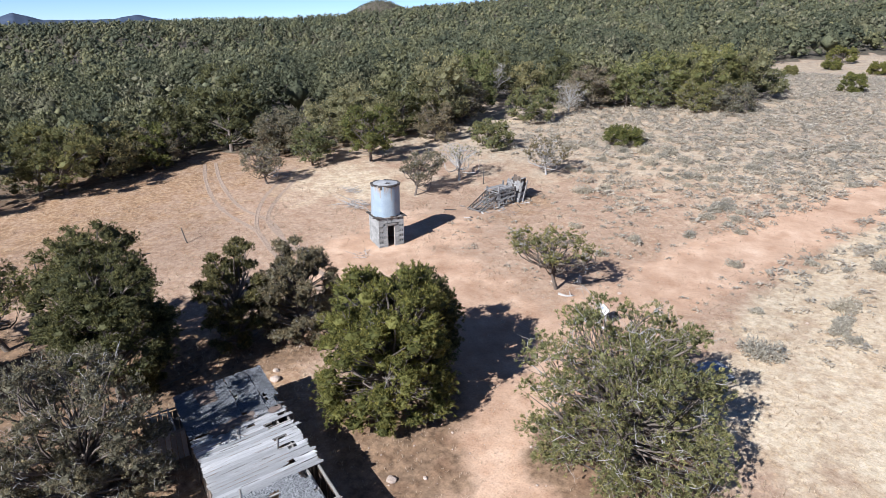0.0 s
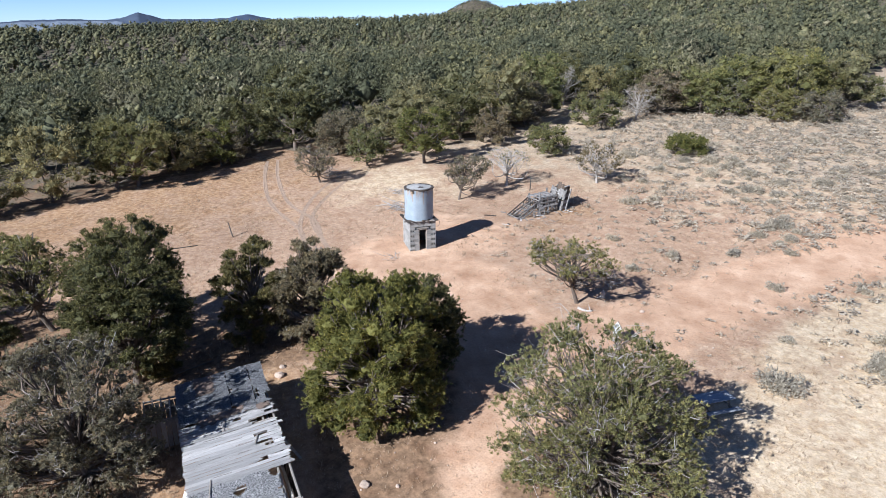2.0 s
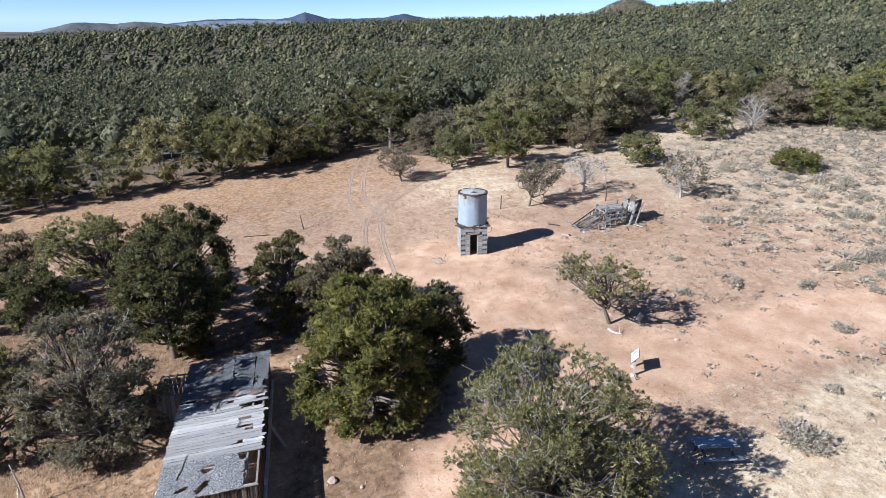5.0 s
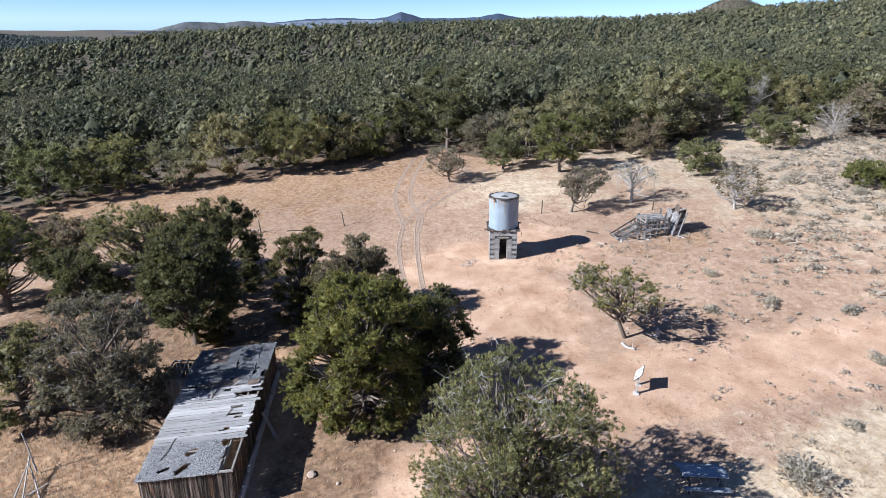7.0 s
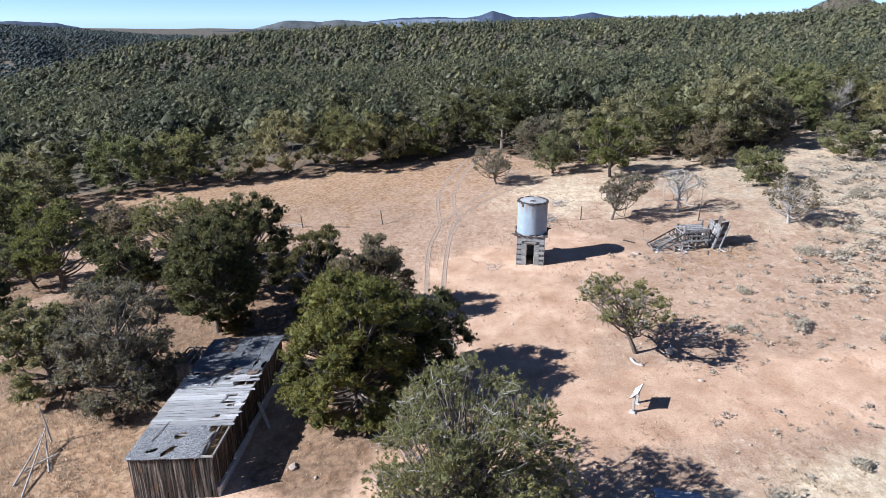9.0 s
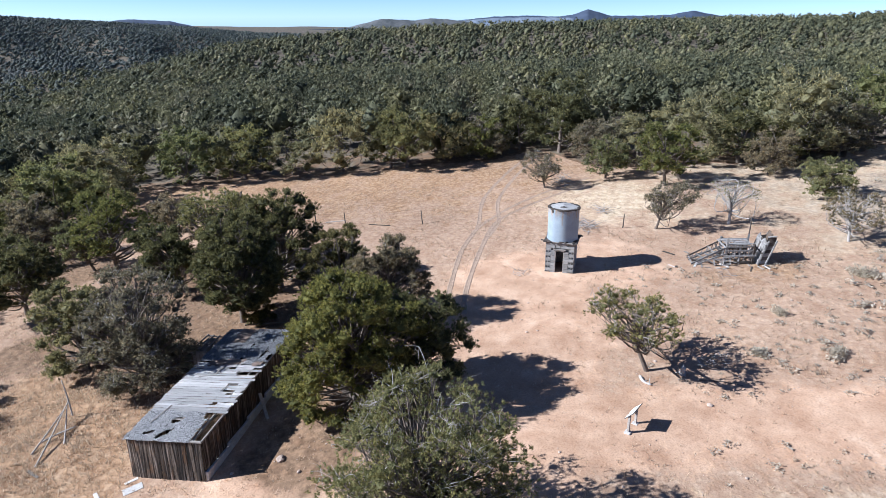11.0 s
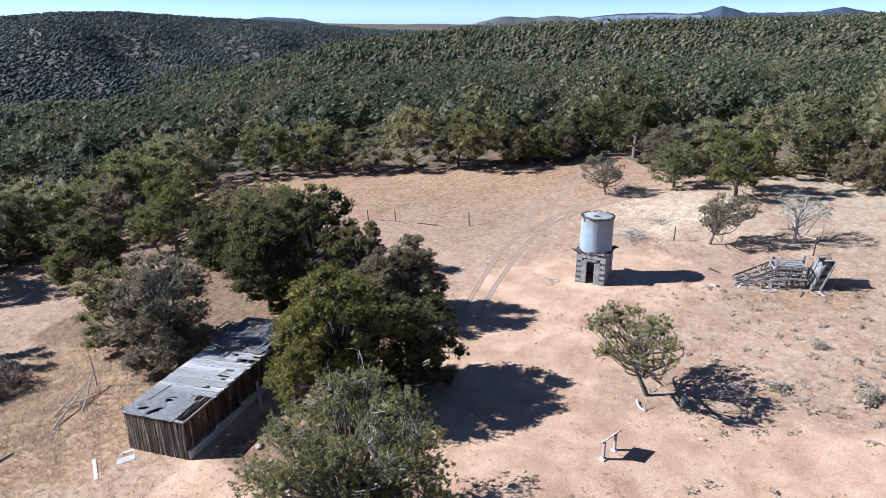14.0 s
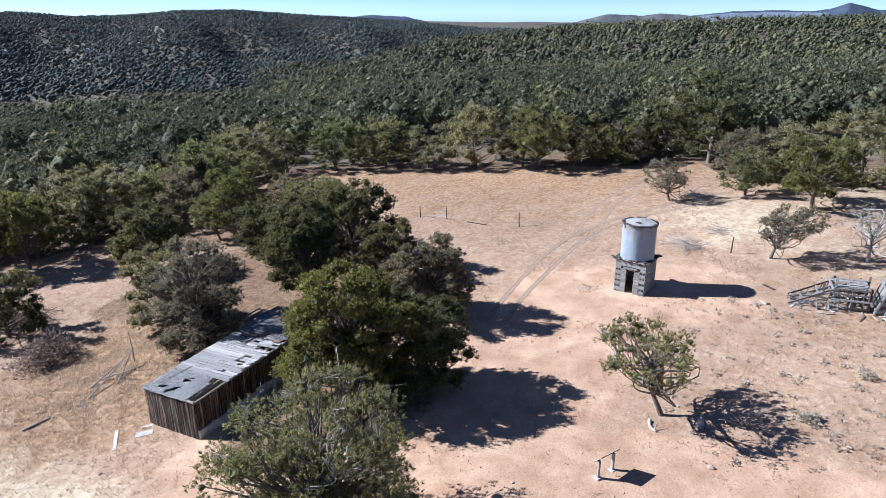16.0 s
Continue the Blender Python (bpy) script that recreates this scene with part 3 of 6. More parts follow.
def build_tree(rng, name, h, r, leaf, low=0.12, lobes=26, tufts=5200, size=0.13, k=4, dead=0, gap=0.0, lean=(0, 0), limb=0.11, sides=6, stems=1, bark=None, core=0.34, twigs=4, limbs=400):
    """A juniper or pinyon: twisting trunk and limbs, a crown of leaf sprays, and bare twigs."""
    bark = bark or BARK
    ob = new(name)
    low_z = low * h
    thin = gap >= 0.1
    lob = lobed(rng, h, r, low_z, lobes * 2 if thin else lobes, gap)
    lob[:, 0] += lean[0] * lob[:, 2] / h
    lob[:, 1] += lean[1] * lob[:, 2] / h
    wood = Net()
    for s in range(stems):
        a = rng.uniform(0, 6.3)
        off = 0.0 if stems == 1 else 0.22 * r
        t = np.linspace(0, 1, 7)
        px = np.cos(a) * off * t + lean[0] * t * 0.8 + 0.05 * h * np.sin(t * 3 + a) * t
        py = np.sin(a) * off * t + lean[1] * t * 0.8 + 0.05 * h * np.cos(t * 2.5 + a) * t - 0.05 * h * t
        wood.tube(np.stack([px, py, -0.15 + t * h * (0.8 if sides > 4 else 0.55)], 1), limb * (h / 5) * (1.35 - 1.15 * t) / math.sqrt(stems), sides + 1)
    for c in lob[:limbs]:
        z0 = min(c[2] * 0.75, h * 0.62) * rng.uniform(0.45, 0.95)
        p0 = np.array([lean[0] * z0 / h * 0.8, lean[1] * z0 / h * 0.8, max(0.25, z0)])
        t = np.linspace(0, 1, 6)[:, None]
        sag = rng.normal(0, 0.2 if thin else 0.10, 3) * r
        path = p0 + (c[:3] - p0) * t + np.sin(t * np.pi) * sag
        wood.tube(path, limb * (h / 5) * 0.5 * (1.05 - 0.85 * t[:, 0]), max(4, sides - 2))
        for _ in range(twigs):
            d = rng.normal(0, 1, 3)
            d[2] = abs(d[2]) * 0.6
            e = c[:3] + d / np.linalg.norm(d) * c[3:] * rng.uniform(0.8, 1.05)
            q = path[rng.integers(3, 6)]
            wood.tube(np.stack([q, (q + e) / 2 + rng.normal(0, 0.08, 3) * c[3], e]), [0.02, 0.014, 0.005], 3)
    v, f = wood.arrays()
    solid("trunk", v, f, bark, ob, smooth=True)
    if tufts:
        weight = lob[:, 3] ** 2
        pick = rng.choice(len(lob), tufts, p=weight / weight.sum())
        d = rng.normal(0, 1, (tufts, 3))
        d /= np.linalg.norm(d, axis=1)[:, None]
        d[:, 2] = np.where(d[:, 2] < -0.45, -d[:, 2], d[:, 2])
        rad = rng.uniform(0.5, 1.12, (tufts, 1))
        cen = lob[pick, :3] + d * lob[pick, 3:] * rad
        main = np.array([lean[0] * 0.6, lean[1] * 0.6, (h + low_z) / 2])
        o = cen - main
        o /= np.linalg.norm(o, axis=1)[:, None] + 1e-6
        o = o * 0.5 + d * 0.5 + np.array([0, 0, 0.25])
        cen[:, 2] = np.maximum(cen[:, 2], 0.12)
        kk = k * 3 // 2 if k > 5 else k
        use = int(tufts * (0.6 if k > 5 else 1.0))
        cen, o = cen[:use], o[:use]
        v, f = blades(rng, cen, o, size * 2.0, kk, 0.42)
        tone = np.repeat(np.clip(rng.beta(2, 2, use), 0, 1), kk * 3)
        if tufts > 800:
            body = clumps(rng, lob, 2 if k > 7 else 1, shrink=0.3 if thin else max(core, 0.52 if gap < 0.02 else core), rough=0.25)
            # inner bodies take a dull tone: the crown's inner shade, put into colour
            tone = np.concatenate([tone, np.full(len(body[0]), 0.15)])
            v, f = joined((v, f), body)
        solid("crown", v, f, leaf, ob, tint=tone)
    if dead:
        twigs = Net()
        for _ in range(dead):
            c = lob[rng.integers(len(lob))]
            d = rng.normal(0, 1, 3)
            d[2] = abs(d[2]) * 0.7
            d /= np.linalg.norm(d)
            p0 = c[:3] + d * c[3] * 0.2
            end = c[:3] + d * c[3] * rng.uniform(0.8, 1.1)
            bend = rng.normal(0, 0.12, 3) * r * 0.5
            t = np.linspace(0, 1, 5)[:, None]
            path = p0 + (end - p0) * t + np.sin(t * np.pi) * bend
            w = rng.uniform(0.007, 0.018)
            twigs.tube(path, w * (1.1 - 0.85 * t[:, 0]), 4)
            for _ in range(2):
                q = path[rng.integers(2, 5)]
                e = q + (d * 0.5 + rng.normal(0, 0.5, 3)) * c[3] * 0.5
                twigs.tube(np.stack([q, (q + e) / 2 + rng.normal(0, 0.04, 3), e]), [w * 0.5, w * 0.35, w * 0.1], 3)
        v, f = twigs.arrays()
        tagged(solid("dead_branch_tangle", v, f, DEADWOOD, ob, "bare silver-grey dead branches", smooth=True), kind="stuff")
    return ob


def stand(ob, x, y, label, category="tree", group="", turn=0.0, scale=1.0):
    ob.matrix_world = pose(x, y, z_at(x, y) - 0.03, 0, 0, turn)
    ob.scale = (scale,) * 3
    return tagged(ob, label, category, group)


def hero_trees():
    g = np.random.default_rng
    stand(build_tree(g(1), "pinyon_tree", 7.8, 3.7, PINYON, 0.03, 190, 12500, 0.056, 9, dead=40, stems=2), -21.2, 17.9, "large dense green pinyon beside the plank shed")
    stand(build_tree(g(27), "pinyon_tree", 5.7, 2.5, DARK_PINYON, 0.06, 64, 4200, 0.062, 9, dead=20), -22.9, 21.6, "dark pinyon growing against a larger one")
    stand(build_tree(g(2), "juniper_tree", 7.6, 4.3, JUNIPER, 0.02, 170, 9500, 0.056, 9, dead=480, gap=0.05, stems=3, core=0.2), -10.6, 21.6, "broad grey-green juniper with many bare twigs")
    stand(build_tree(g(3), "pinyon_tree", 8.0, 3.2, DARK_PINYON, 0.2, 110, 8800, 0.064, 9, dead=16), -32.3, 9.2, "round dark green pinyon with a clear trunk")
    stand(build_tree(g(28), "pinyon_tree", 8.0, 3.3, DARK_PINYON, 0.12, 84, 6600, 0.064, 8, dead=16), -38.0, 10.6, "dark green pinyon close behind another")
    stand(build_tree(g(4), "juniper_tree", 7.3, 3.3, GREY_GREEN, 0.03, 110, 6600, 0.058, 9, dead=380, gap=0.06, stems=2), -25.3, 5.4, "ageing grey juniper full of dead branches")
    stand(build_tree(g(5), "pinyon_tree", 6.7, 2.0, DARK_PINYON, 0.05, 70, 5600, 0.062, 9, dead=16), -32.2, 16.0, "slender dark pinyon behind the large pinyon")
    stand(build_tree(g(6), "juniper_tree", 5.9, 2.75, GREY_GREEN, 0.04, 84, 6800, 0.06, 9, dead=120), -30.9, 19.2, "brownish grey juniper beside a dark pinyon")
    stand(build_tree(g(7), "pinyon_tree", 7.4, 3.2, PINYON, 0.26, 46, 3200, 0.075, 8, dead=30, gap=0.03, lean=(-0.2, -0.5)), -43.5, -4.3, "tall pinyon with a high open crown")
    stand(build_tree(g(8), "juniper_tree", 4.4, 2.0, JUNIPER, 0.3, 22, 1300, 0.075, 8, dead=20, gap=0.1, lean=(-0.6, -2.2)), -44.3, -6.6, "small leaning juniper with a thin crown")
    stand(build_tree(g(9), "pinyon_tree", 5.6, 2.7, DARK_PINYON, 0.2, 44, 3200, 0.075, 8, dead=12, lean=(-0.3, -2.4)), -38.6, 3.2, "dark pinyon with a strongly leaning trunk")
    stand(build_tree(g(10), "juniper_tree", 6.6, 3.7, JUNIPER, 0.4, 44, 3200, 0.07, 8, dead=90, gap=0.12, lean=(-0.9, -2.6)), -42.6, 6.6, "open-crowned juniper at the grove's far side")
    stand(build_tree(g(36), "juniper_tree", 5.8, 2.8, GREY_GREEN, 0.15, 36, 2300, 0.078, 8, dead=50, gap=0.06), -47.5, -0.8, "grey-green juniper behind the grove")
    stand(build_tree(g(11), "juniper_tree", 5.9, 2.6, JUNIPER, 0.06, 56, 3400, 0.068, 8, dead=90, lean=(0.2, -0.6)), -27.4, 0.9, "olive juniper with a bent trunk")
    stand(build_tree(g(29), "pinyon_tree", 6.2, 3.6, DARK_PINYON, 0.2, 56, 3600, 0.078, 8, dead=16), -36.4, -8.0, "broad dark pinyon in the grove")
    stand(build_tree(g(30), "pinyon_tree", 6.6, 3.3, DARK_PINYON, 0.1, 46, 2800, 0.085, 7, dead=20), -56.5, -19.8, "dense pinyon at the meadow's corner")
    stand(build_tree(g(31), "pinyon_tree", 7.6, 3.2, PINYON, 0.28, 46, 2800, 0.085, 7, dead=10), -35.3, -20.8, "tall pinyon with a clear trunk at the wood's rim")
    stand(build_tree(g(32), "pinyon_tree", 6.6, 2.4, DARK_PINYON, 0.25, 34, 2200, 0.085, 7, dead=10), -33.5, -22.4, "narrow pinyon at the wood's rim")
    stand(build_tree(g(33), "juniper_tree", 7.0, 2.7, JUNIPER, 0.05, 42, 2600, 0.085, 7, dead=40), -42.6, -20.6, "tall juniper at the wood's rim")
    stand(build_tree(g(34), "juniper_tree", 6.6, 3.0, GREY_GREEN, 0.05, 42, 2600, 0.085, 7, dead=70), -48.5, -13.9, "greyish juniper at the meadow's corner")
    stand(build_tree(g(35), "pinyon_tree", 5.4, 2.5, DARK_PINYON, 0.03, 44, 2800, 0.075, 8, dead=10), -23.9, -9.8, "dense dark pinyon beyond the dead brush")
    stand(build_tree(g(12), "juniper_tree", 4.5, 2.8, JUNIPER, 0.58, 26, 1000, 0.058, 8, dead=110, gap=0.2, limb=0.12, lean=(0.0, -1.5)), -22.4, 33.8, "small open juniper with a bare lower trunk")
    stand(build_tree(g(13), "juniper_tree", 4.2, 2.3, GREY_GREEN, 0.3, 24, 1100, 0.068, 7, dead=110, gap=0.15, lean=(0, -0.8)), -59.4, 34.7, "sparse grey juniper by the wheel ruts")
    stand(build_tree(g(14), "pinyon_tree", 6.8, 3.5, PINYON, 0.2, 44, 2900, 0.085, 7, dead=14), -56.9, 46.7, "bushy green pinyon at the meadow's edge")
    stand(build_tree(g(15), "juniper_tree", 4.9, 2.6, JUNIPER, 0.15, 32, 1800, 0.08, 7, dead=50), -61.2, 41.7, "grey-green juniper at the meadow's edge")
    stand(build_tree(g(16), "juniper_tree", 4.3, 2.3, GREY_GREEN, 0.4, 26, 1150, 0.068, 7, dead=100, gap=0.15, lean=(0.1, 1.5)), -44.2, 41.5, "small crooked juniper with a leaning trunk")
    stand(build_tree(g(17), "dead_tree", 3.9, 2.6, JUNIPER, 0.55, 16, 160, 0.07, 5, dead=110, gap=0.2, limb=0.15, bark=DEADWOOD), -44.3, 47.9, "small nearly bare tree with thin twigs")
    stand(build_tree(g(18), "juniper_tree", 4.3, 2.4, GREY_GREEN, 0.3, 24, 850, 0.07, 7, dead=150, gap=0.15, bark=DEADWOOD), -38.2, 54.5, "half-dead juniper with a bleached trunk")
    stand(build_tree(g(19), "juniper_tree", 3.6, 2.8, JUNIPER, 0.06, 32, 1800, 0.08, 7, dead=40), -49.4, 59.2, "low spreading juniper on the open slope")
    stand(build_tree(g(20), "juniper_tree", 5.0, 3.7, JUNIPER, 0.04, 36, 2000, 0.1, 6, dead=80), -54.6, 73.6, "broad juniper at the field's edge")
    stand(build_tree(g(21), "dead_tree", 4.9, 2.6, GREY_GREEN, 0.2, 24, 300, 0.09, 3, dead=230, bark=DEADWOOD), -52.9, 80.3, "dead juniper with a silver tangle of branches")
    stand(build_tree(g(23), "juniper_tree", 5.2, 2.7, GREY_GREEN, 0.05, 32, 1700, 0.09, 6, dead=20), -57.9, 58.1, "brownish juniper among the sparse trees")
    stand(build_tree(g(24), "dead_tree", 6.4, 2.6, GREY_GREEN, 0.15, 28, 500, 0.09, 3, dead=260, bark=DEADWOOD), -69.0, 83.0, "tall dead tree grey against the forest")
    stand(build_tree(g(25), "juniper_tree", 8.0, 4.4, JUNIPER, 0.2, 48, 3000, 0.1, 7, dead=10), -73.0, 19.5, "large green juniper at the forest's edge")
    stand(build_tree(g(26), "pinyon_tree", 5.6, 3.0, PINYON, 0.08, 34, 2000, 0.095, 7, dead=6), -75.0, 29.5, "bright green pinyon at the forest's edge")
    stand(build_tree(g(22), "juniper_bush", 2.4, 2.3, PINYON, 0.03, 34, 2200, 0.08, 6), -37.9, 69.3, "dark green rounded juniper bush in the sage field", "bush")
    stand(build_tree(g(37), "juniper_bush", 1.9, 0.9, DARK_PINYON, 0.05, 26, 1500, 0.06, 7), -31.9, 10.5, "small dark juniper bush at the foot of a pinyon", "bush")
    for i, (x, y, h, r, leaf) in enumerate(((-39.3, 91.5, 4.6, 3.0, JUNIPER), (-34.6, 93.5, 4.4, 2.8, GREY_GREEN), (-36.6, 111.5, 4.2, 3.0, JUNIPER), (-46.0, 90.5, 5.2, 3.4, JUNIPER),
                                          (-26.8, 119.8, 3.4, 1.9, PINYON), (-30.7, 154.5, 2.6, 1.8, PINYON), (-40.5, 160.4, 2.0, 1.9, PINYON), (-43.7, 145.0, 2.0, 1.4, JUNIPER), (-42.5, 176.5, 4.0, 3.4, PINYON), (-62.5, 62.0, 5.6, 3.0, DARK_PINYON))):
        stand(build_tree(g(40 + i), "juniper_tree", h, r, leaf, 0.03, 32, 1500, 0.105, 6, dead=190 if y < 114 else 10), x, y, "low juniper standing at the far field's edge")


hero_trees()

# ---- forest ----


def scatter(rng, r0, r1, spacing, az0=2.0, az1=150.0):
    """Uneven places over a fan of the land, about spacing apart."""
    n = int(radians(az1 - az0) / 2 * (r1 * r1 - r0 * r0) / spacing ** 2)
    r = np.sqrt(rng.uniform(r0 * r0, r1 * r1, n * 2))
    a = np.radians(rng.uniform(az0, az1, n * 2))
    x, y = MID[0] - r * np.sin(a), MID[1] + r * np.cos(a)
    seen, keep = {}, []
    cell = spacing * 0.72
    for i, (p, q) in enumerate(zip(x, y)):
        key = (int(p // cell), int(q // cell))
        if key not in seen:
            seen[key] = 1
            keep.append(i)
    return x[keep[:n]], y[keep[:n]]


def crown_template(rng, lobes, tufts, k, size, swell=1.2, core=0.6, low=0.05):
    """A far tree's crown, one high and about one wide: boughs round a dense heart, all set with leaf tufts."""
    lob = lobed(rng, 1.0, 0.5 * rng.uniform(0.88, 1.1), low, lobes)
    lob[:, 3:] *= swell * rng.uniform(0.75, 1.3, (lobes, 1))
    heart = np.array([[0, 0, 0.44, 0.27, 0.27, 0.33]])
    v, f = joined(clumps(rng, lob, 0, core, 0.35), clumps(rng, heart, 0, 1.0, 0.15))
    if tufts:
        weight = lob[:, 3] ** 2
        pick = rng.choice(lobes, tufts, p=weight / weight.sum())
        d = rng.normal(0, 1, (tufts, 3))
        d /= np.linalg.norm(d, axis=1)[:, None]
        d[:, 2] = np.where(d[:, 2] < -0.3, -d[:, 2], d[:, 2])
        cen = lob[pick, :3] + d * lob[pick, 3:] * rng.uniform(0.6, 1.0, (tufts, 1))
        o = d * 0.6 + np.array([0, 0, 0.3]) + (cen - heart[0, :3]) * 0.8
        v, f = joined((v, f), blades(rng, cen, o, size, k, 0.6))
    return v, f


def forest_sheet(rng, name, label, x, y, heights, widths, templates, material=None):
    """Many far trees as one sheet of real crowns."""
    z = terrain(x, y)
    pick = rng.integers(0, len(templates), len(x))
    turn = rng.uniform(0, 2 * np.pi, len(x))
    tone = rng.uniform(0, 1, len(x))
    vs, ts, fs, count = [], [], [], 0
    for k, (tpl, faces) in enumerate(templates):
        m = pick == k
        c, s = np.cos(turn[m])[:, None], np.sin(turn[m])[:, None]
        w, h = widths[m][:, None], heights[m][:, None]
        px = (tpl[None, :, 0] * c - tpl[None, :, 1] * s) * w + x[m][:, None]
        py = (tpl[None, :, 0] * s + tpl[None, :, 1] * c) * w + y[m][:, None]
        pz = tpl[None, :, 2] * h + z[m][:, None]
        vs.append(np.stack([px, py, pz], 2).reshape(-1, 3))
        ts.append(np.repeat(tone[m], len(tpl)))
        fs.append((faces[None] + count + (np.arange(m.sum()) * len(tpl))[:, None, None]).reshape(-1, 3))
        count += m.sum() * len(tpl)
    ob = solid(name, np.concatenate(vs), np.concatenate(fs), material or FOREST, tint=np.concatenate(ts), smooth=True)
    return tagged(ob, label, "forest", kind="stuff")


EDGE = CLEARING[:21]
PROTOS = []


def build_protos():
    g = np.random.default_rng
    specs = [("pinyon_tree", 6.2, 3.0, EDGE_PINYON, "dense green pinyon at the forest's edge", 10), ("juniper_tree", 5.6, 3.0, EDGE_JUNIPER, "grey-green juniper at the forest's edge", 20),
             ("pinyon_tree", 7.0, 2.7, DARK_PINYON, "tall dark pinyon at the forest's edge", 6), ("juniper_tree", 4.6, 2.5, GREY_GREEN, "ageing grey juniper at the forest's edge", 50),
             ("juniper_tree", 6.4, 3.2, EDGE_JUNIPER, "broad olive juniper at the forest's edge", 20)]
    for i, (name, h, r, leaf, label, dead) in enumerate(specs):
        ob = build_tree(g(60 + i), name, h, r, leaf, 0.1, 44, 1900, 0.085, 4, dead=dead, sides=4, core=0.5, twigs=0, limbs=12)
        PROTOS.append(tagged(ob, label, "tree", "trees at the forest's edge"))


def build_forest():
    rng = np.random.default_rng(11)
    build_protos()
    x, y = scatter(rng, 40, 175, 6.9)
    keep = ~inside(x, y, CLEARING)
    x, y = x[keep], y[keep]
    d = away(x, y, EDGE)
    keep = d > 1.5
    x, y, d = x[keep], y[keep], d[keep]
    reach = np.hypot(x - MID[0], y - MID[1])
    order = np.argsort(d + 0.12 * reach)
    rest = order[8:]
    rim = [[x[i], y[i]] for i in order[:8]]
    line = spline(CLEARING[:17], 14)
    gone = 0.0
    for (ax, ay), (bx, by) in zip(line, line[1:]):
        gone += math.hypot(bx - ax, by - ay)
        if gone > 5.2:
            gone = rng.uniform(-1.5, 0.8)
            side = np.array([ay - by, bx - ax]) / (math.hypot(bx - ax, by - ay) + 1e-6)
            rim.append([ax + side[0] * rng.uniform(0.3, 2.6), ay + side[1] * rng.uniform(0.3, 2.6)])
    used = set()
    x, y, inner = np.array([q[0] for q in rim]), np.array([q[1] for q in rim]), (x[rest], y[rest])
    for i in range(len(rim)):
        k = int(rng.integers(len(PROTOS)))
        s = rng.uniform(1.0, 1.62)
        m = pose(x[i], y[i], z_at(x[i], y[i]) - 0.05, 0, 0, rng.uniform(0, 360))
        if k in used:
            ob = copy_thing(PROTOS[k], m)
            ob.scale = (s, s, s * rng.uniform(0.9, 1.1))
        else:
            used.add(k)
            PROTOS[k].matrix_world = m
    g = np.random.default_rng(5)
    mid = [crown_template(g, 30, 300, 4, 0.048, 1.15, 0.42) for _ in range(10)]
    low = [crown_template(g, 16, 90, 3, 0.075, 1.4, 0.6) for _ in range(8)]
    tiny = [crown_template(g, 7, 20, 2, 0.12, 1.7, 0.62) for _ in range(8)]
    speck = [crown_template(g, 3, 0, 2, 0.22, 2.2, 0.9) for _ in range(8)]
    h = rng.uniform(5.8, 9.6, len(rest)) * np.where(rng.random(len(rest)) < 0.22, 0.6, 1.0)
    forest_sheet(rng, "near_forest", "dense pinyon and juniper wood behind the clearing", *inner, h, h * rng.uniform(0.82, 1.1, len(h)), mid)
    x, y = scatter(rng, 172, 330, 8.5)
    keep = ~inside(x, y, CLEARING)
    x, y = x[keep], y[keep]
    h = rng.uniform(5.5, 9.5, len(x))
    forest_sheet(rng, "middle_forest", "dense pinyon and juniper wood on gentle slopes", x, y, h, h * rng.uniform(0.85, 1.15, len(h)), low)
    x, y = scatter(rng, 325, 760, 9.6, 2, 122)
    h = rng.uniform(6, 10, len(x))
    forest_sheet(rng, "far_forest", "wooded plateau and ridge of dark evergreens", x, y, h, h * rng.uniform(0.8, 1.1, len(h)), tiny)
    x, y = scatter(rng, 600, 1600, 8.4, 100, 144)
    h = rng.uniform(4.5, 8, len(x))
    forest_sheet(rng, "hillside_forest", "wooded hillside across the valley", x, y, h, h * rng.uniform(1.0, 1.35, len(h)), speck, HAZY_HILL_FOREST)
    x, y = scatter(rng, 1040, 1260, 5, 45.5, 55)
    h = rng.uniform(2.2, 3.6, len(x))
    forest_sheet(rng, "ridge_forest", "wooded hilltop on the skyline", x, y, h, h * rng.uniform(0.8, 1.1, len(h)), speck)


build_forest()

# ---- sagebrush and grass ----


def bush_mesh(rng, name, r, h, leaf, tufts, size):
    ob = new(name)
    d = rng.normal(0, 1, (tufts, 3))
    d /= np.linalg.norm(d, axis=1)[:, None]
    d[:, 2] = np.abs(d[:, 2])
    lump = 1 + 0.25 * np.sin(d[:, 0:1] * 4 + rng.uniform(0, 6)) + 0.2 * np.sin(d[:, 1:2] * 5 + rng.uniform(0, 6))
    cen = d * np.array([r, r, h]) * rng.uniform(0.45, 1.0, (tufts, 1)) * lump
    v, f = sprays(rng, cen, d + np.array([0, 0, 0.4]), size, 3)
    v[:, 2] = np.maximum(v[:, 2], 0.0)
    solid("leaves", v, f, leaf, ob)
    stems = Net()
    for _ in range(14):
        e = cen[rng.integers(tufts)] * 0.85
        stems.tube(np.stack([np.zeros(3), e * np.array([0.5, 0.5, 0.4]), e]), [0.02, 0.014, 0.005], 3)
    v, f = stems.arrays()
    solid("stems", v, f, BARK, ob)
    return ob


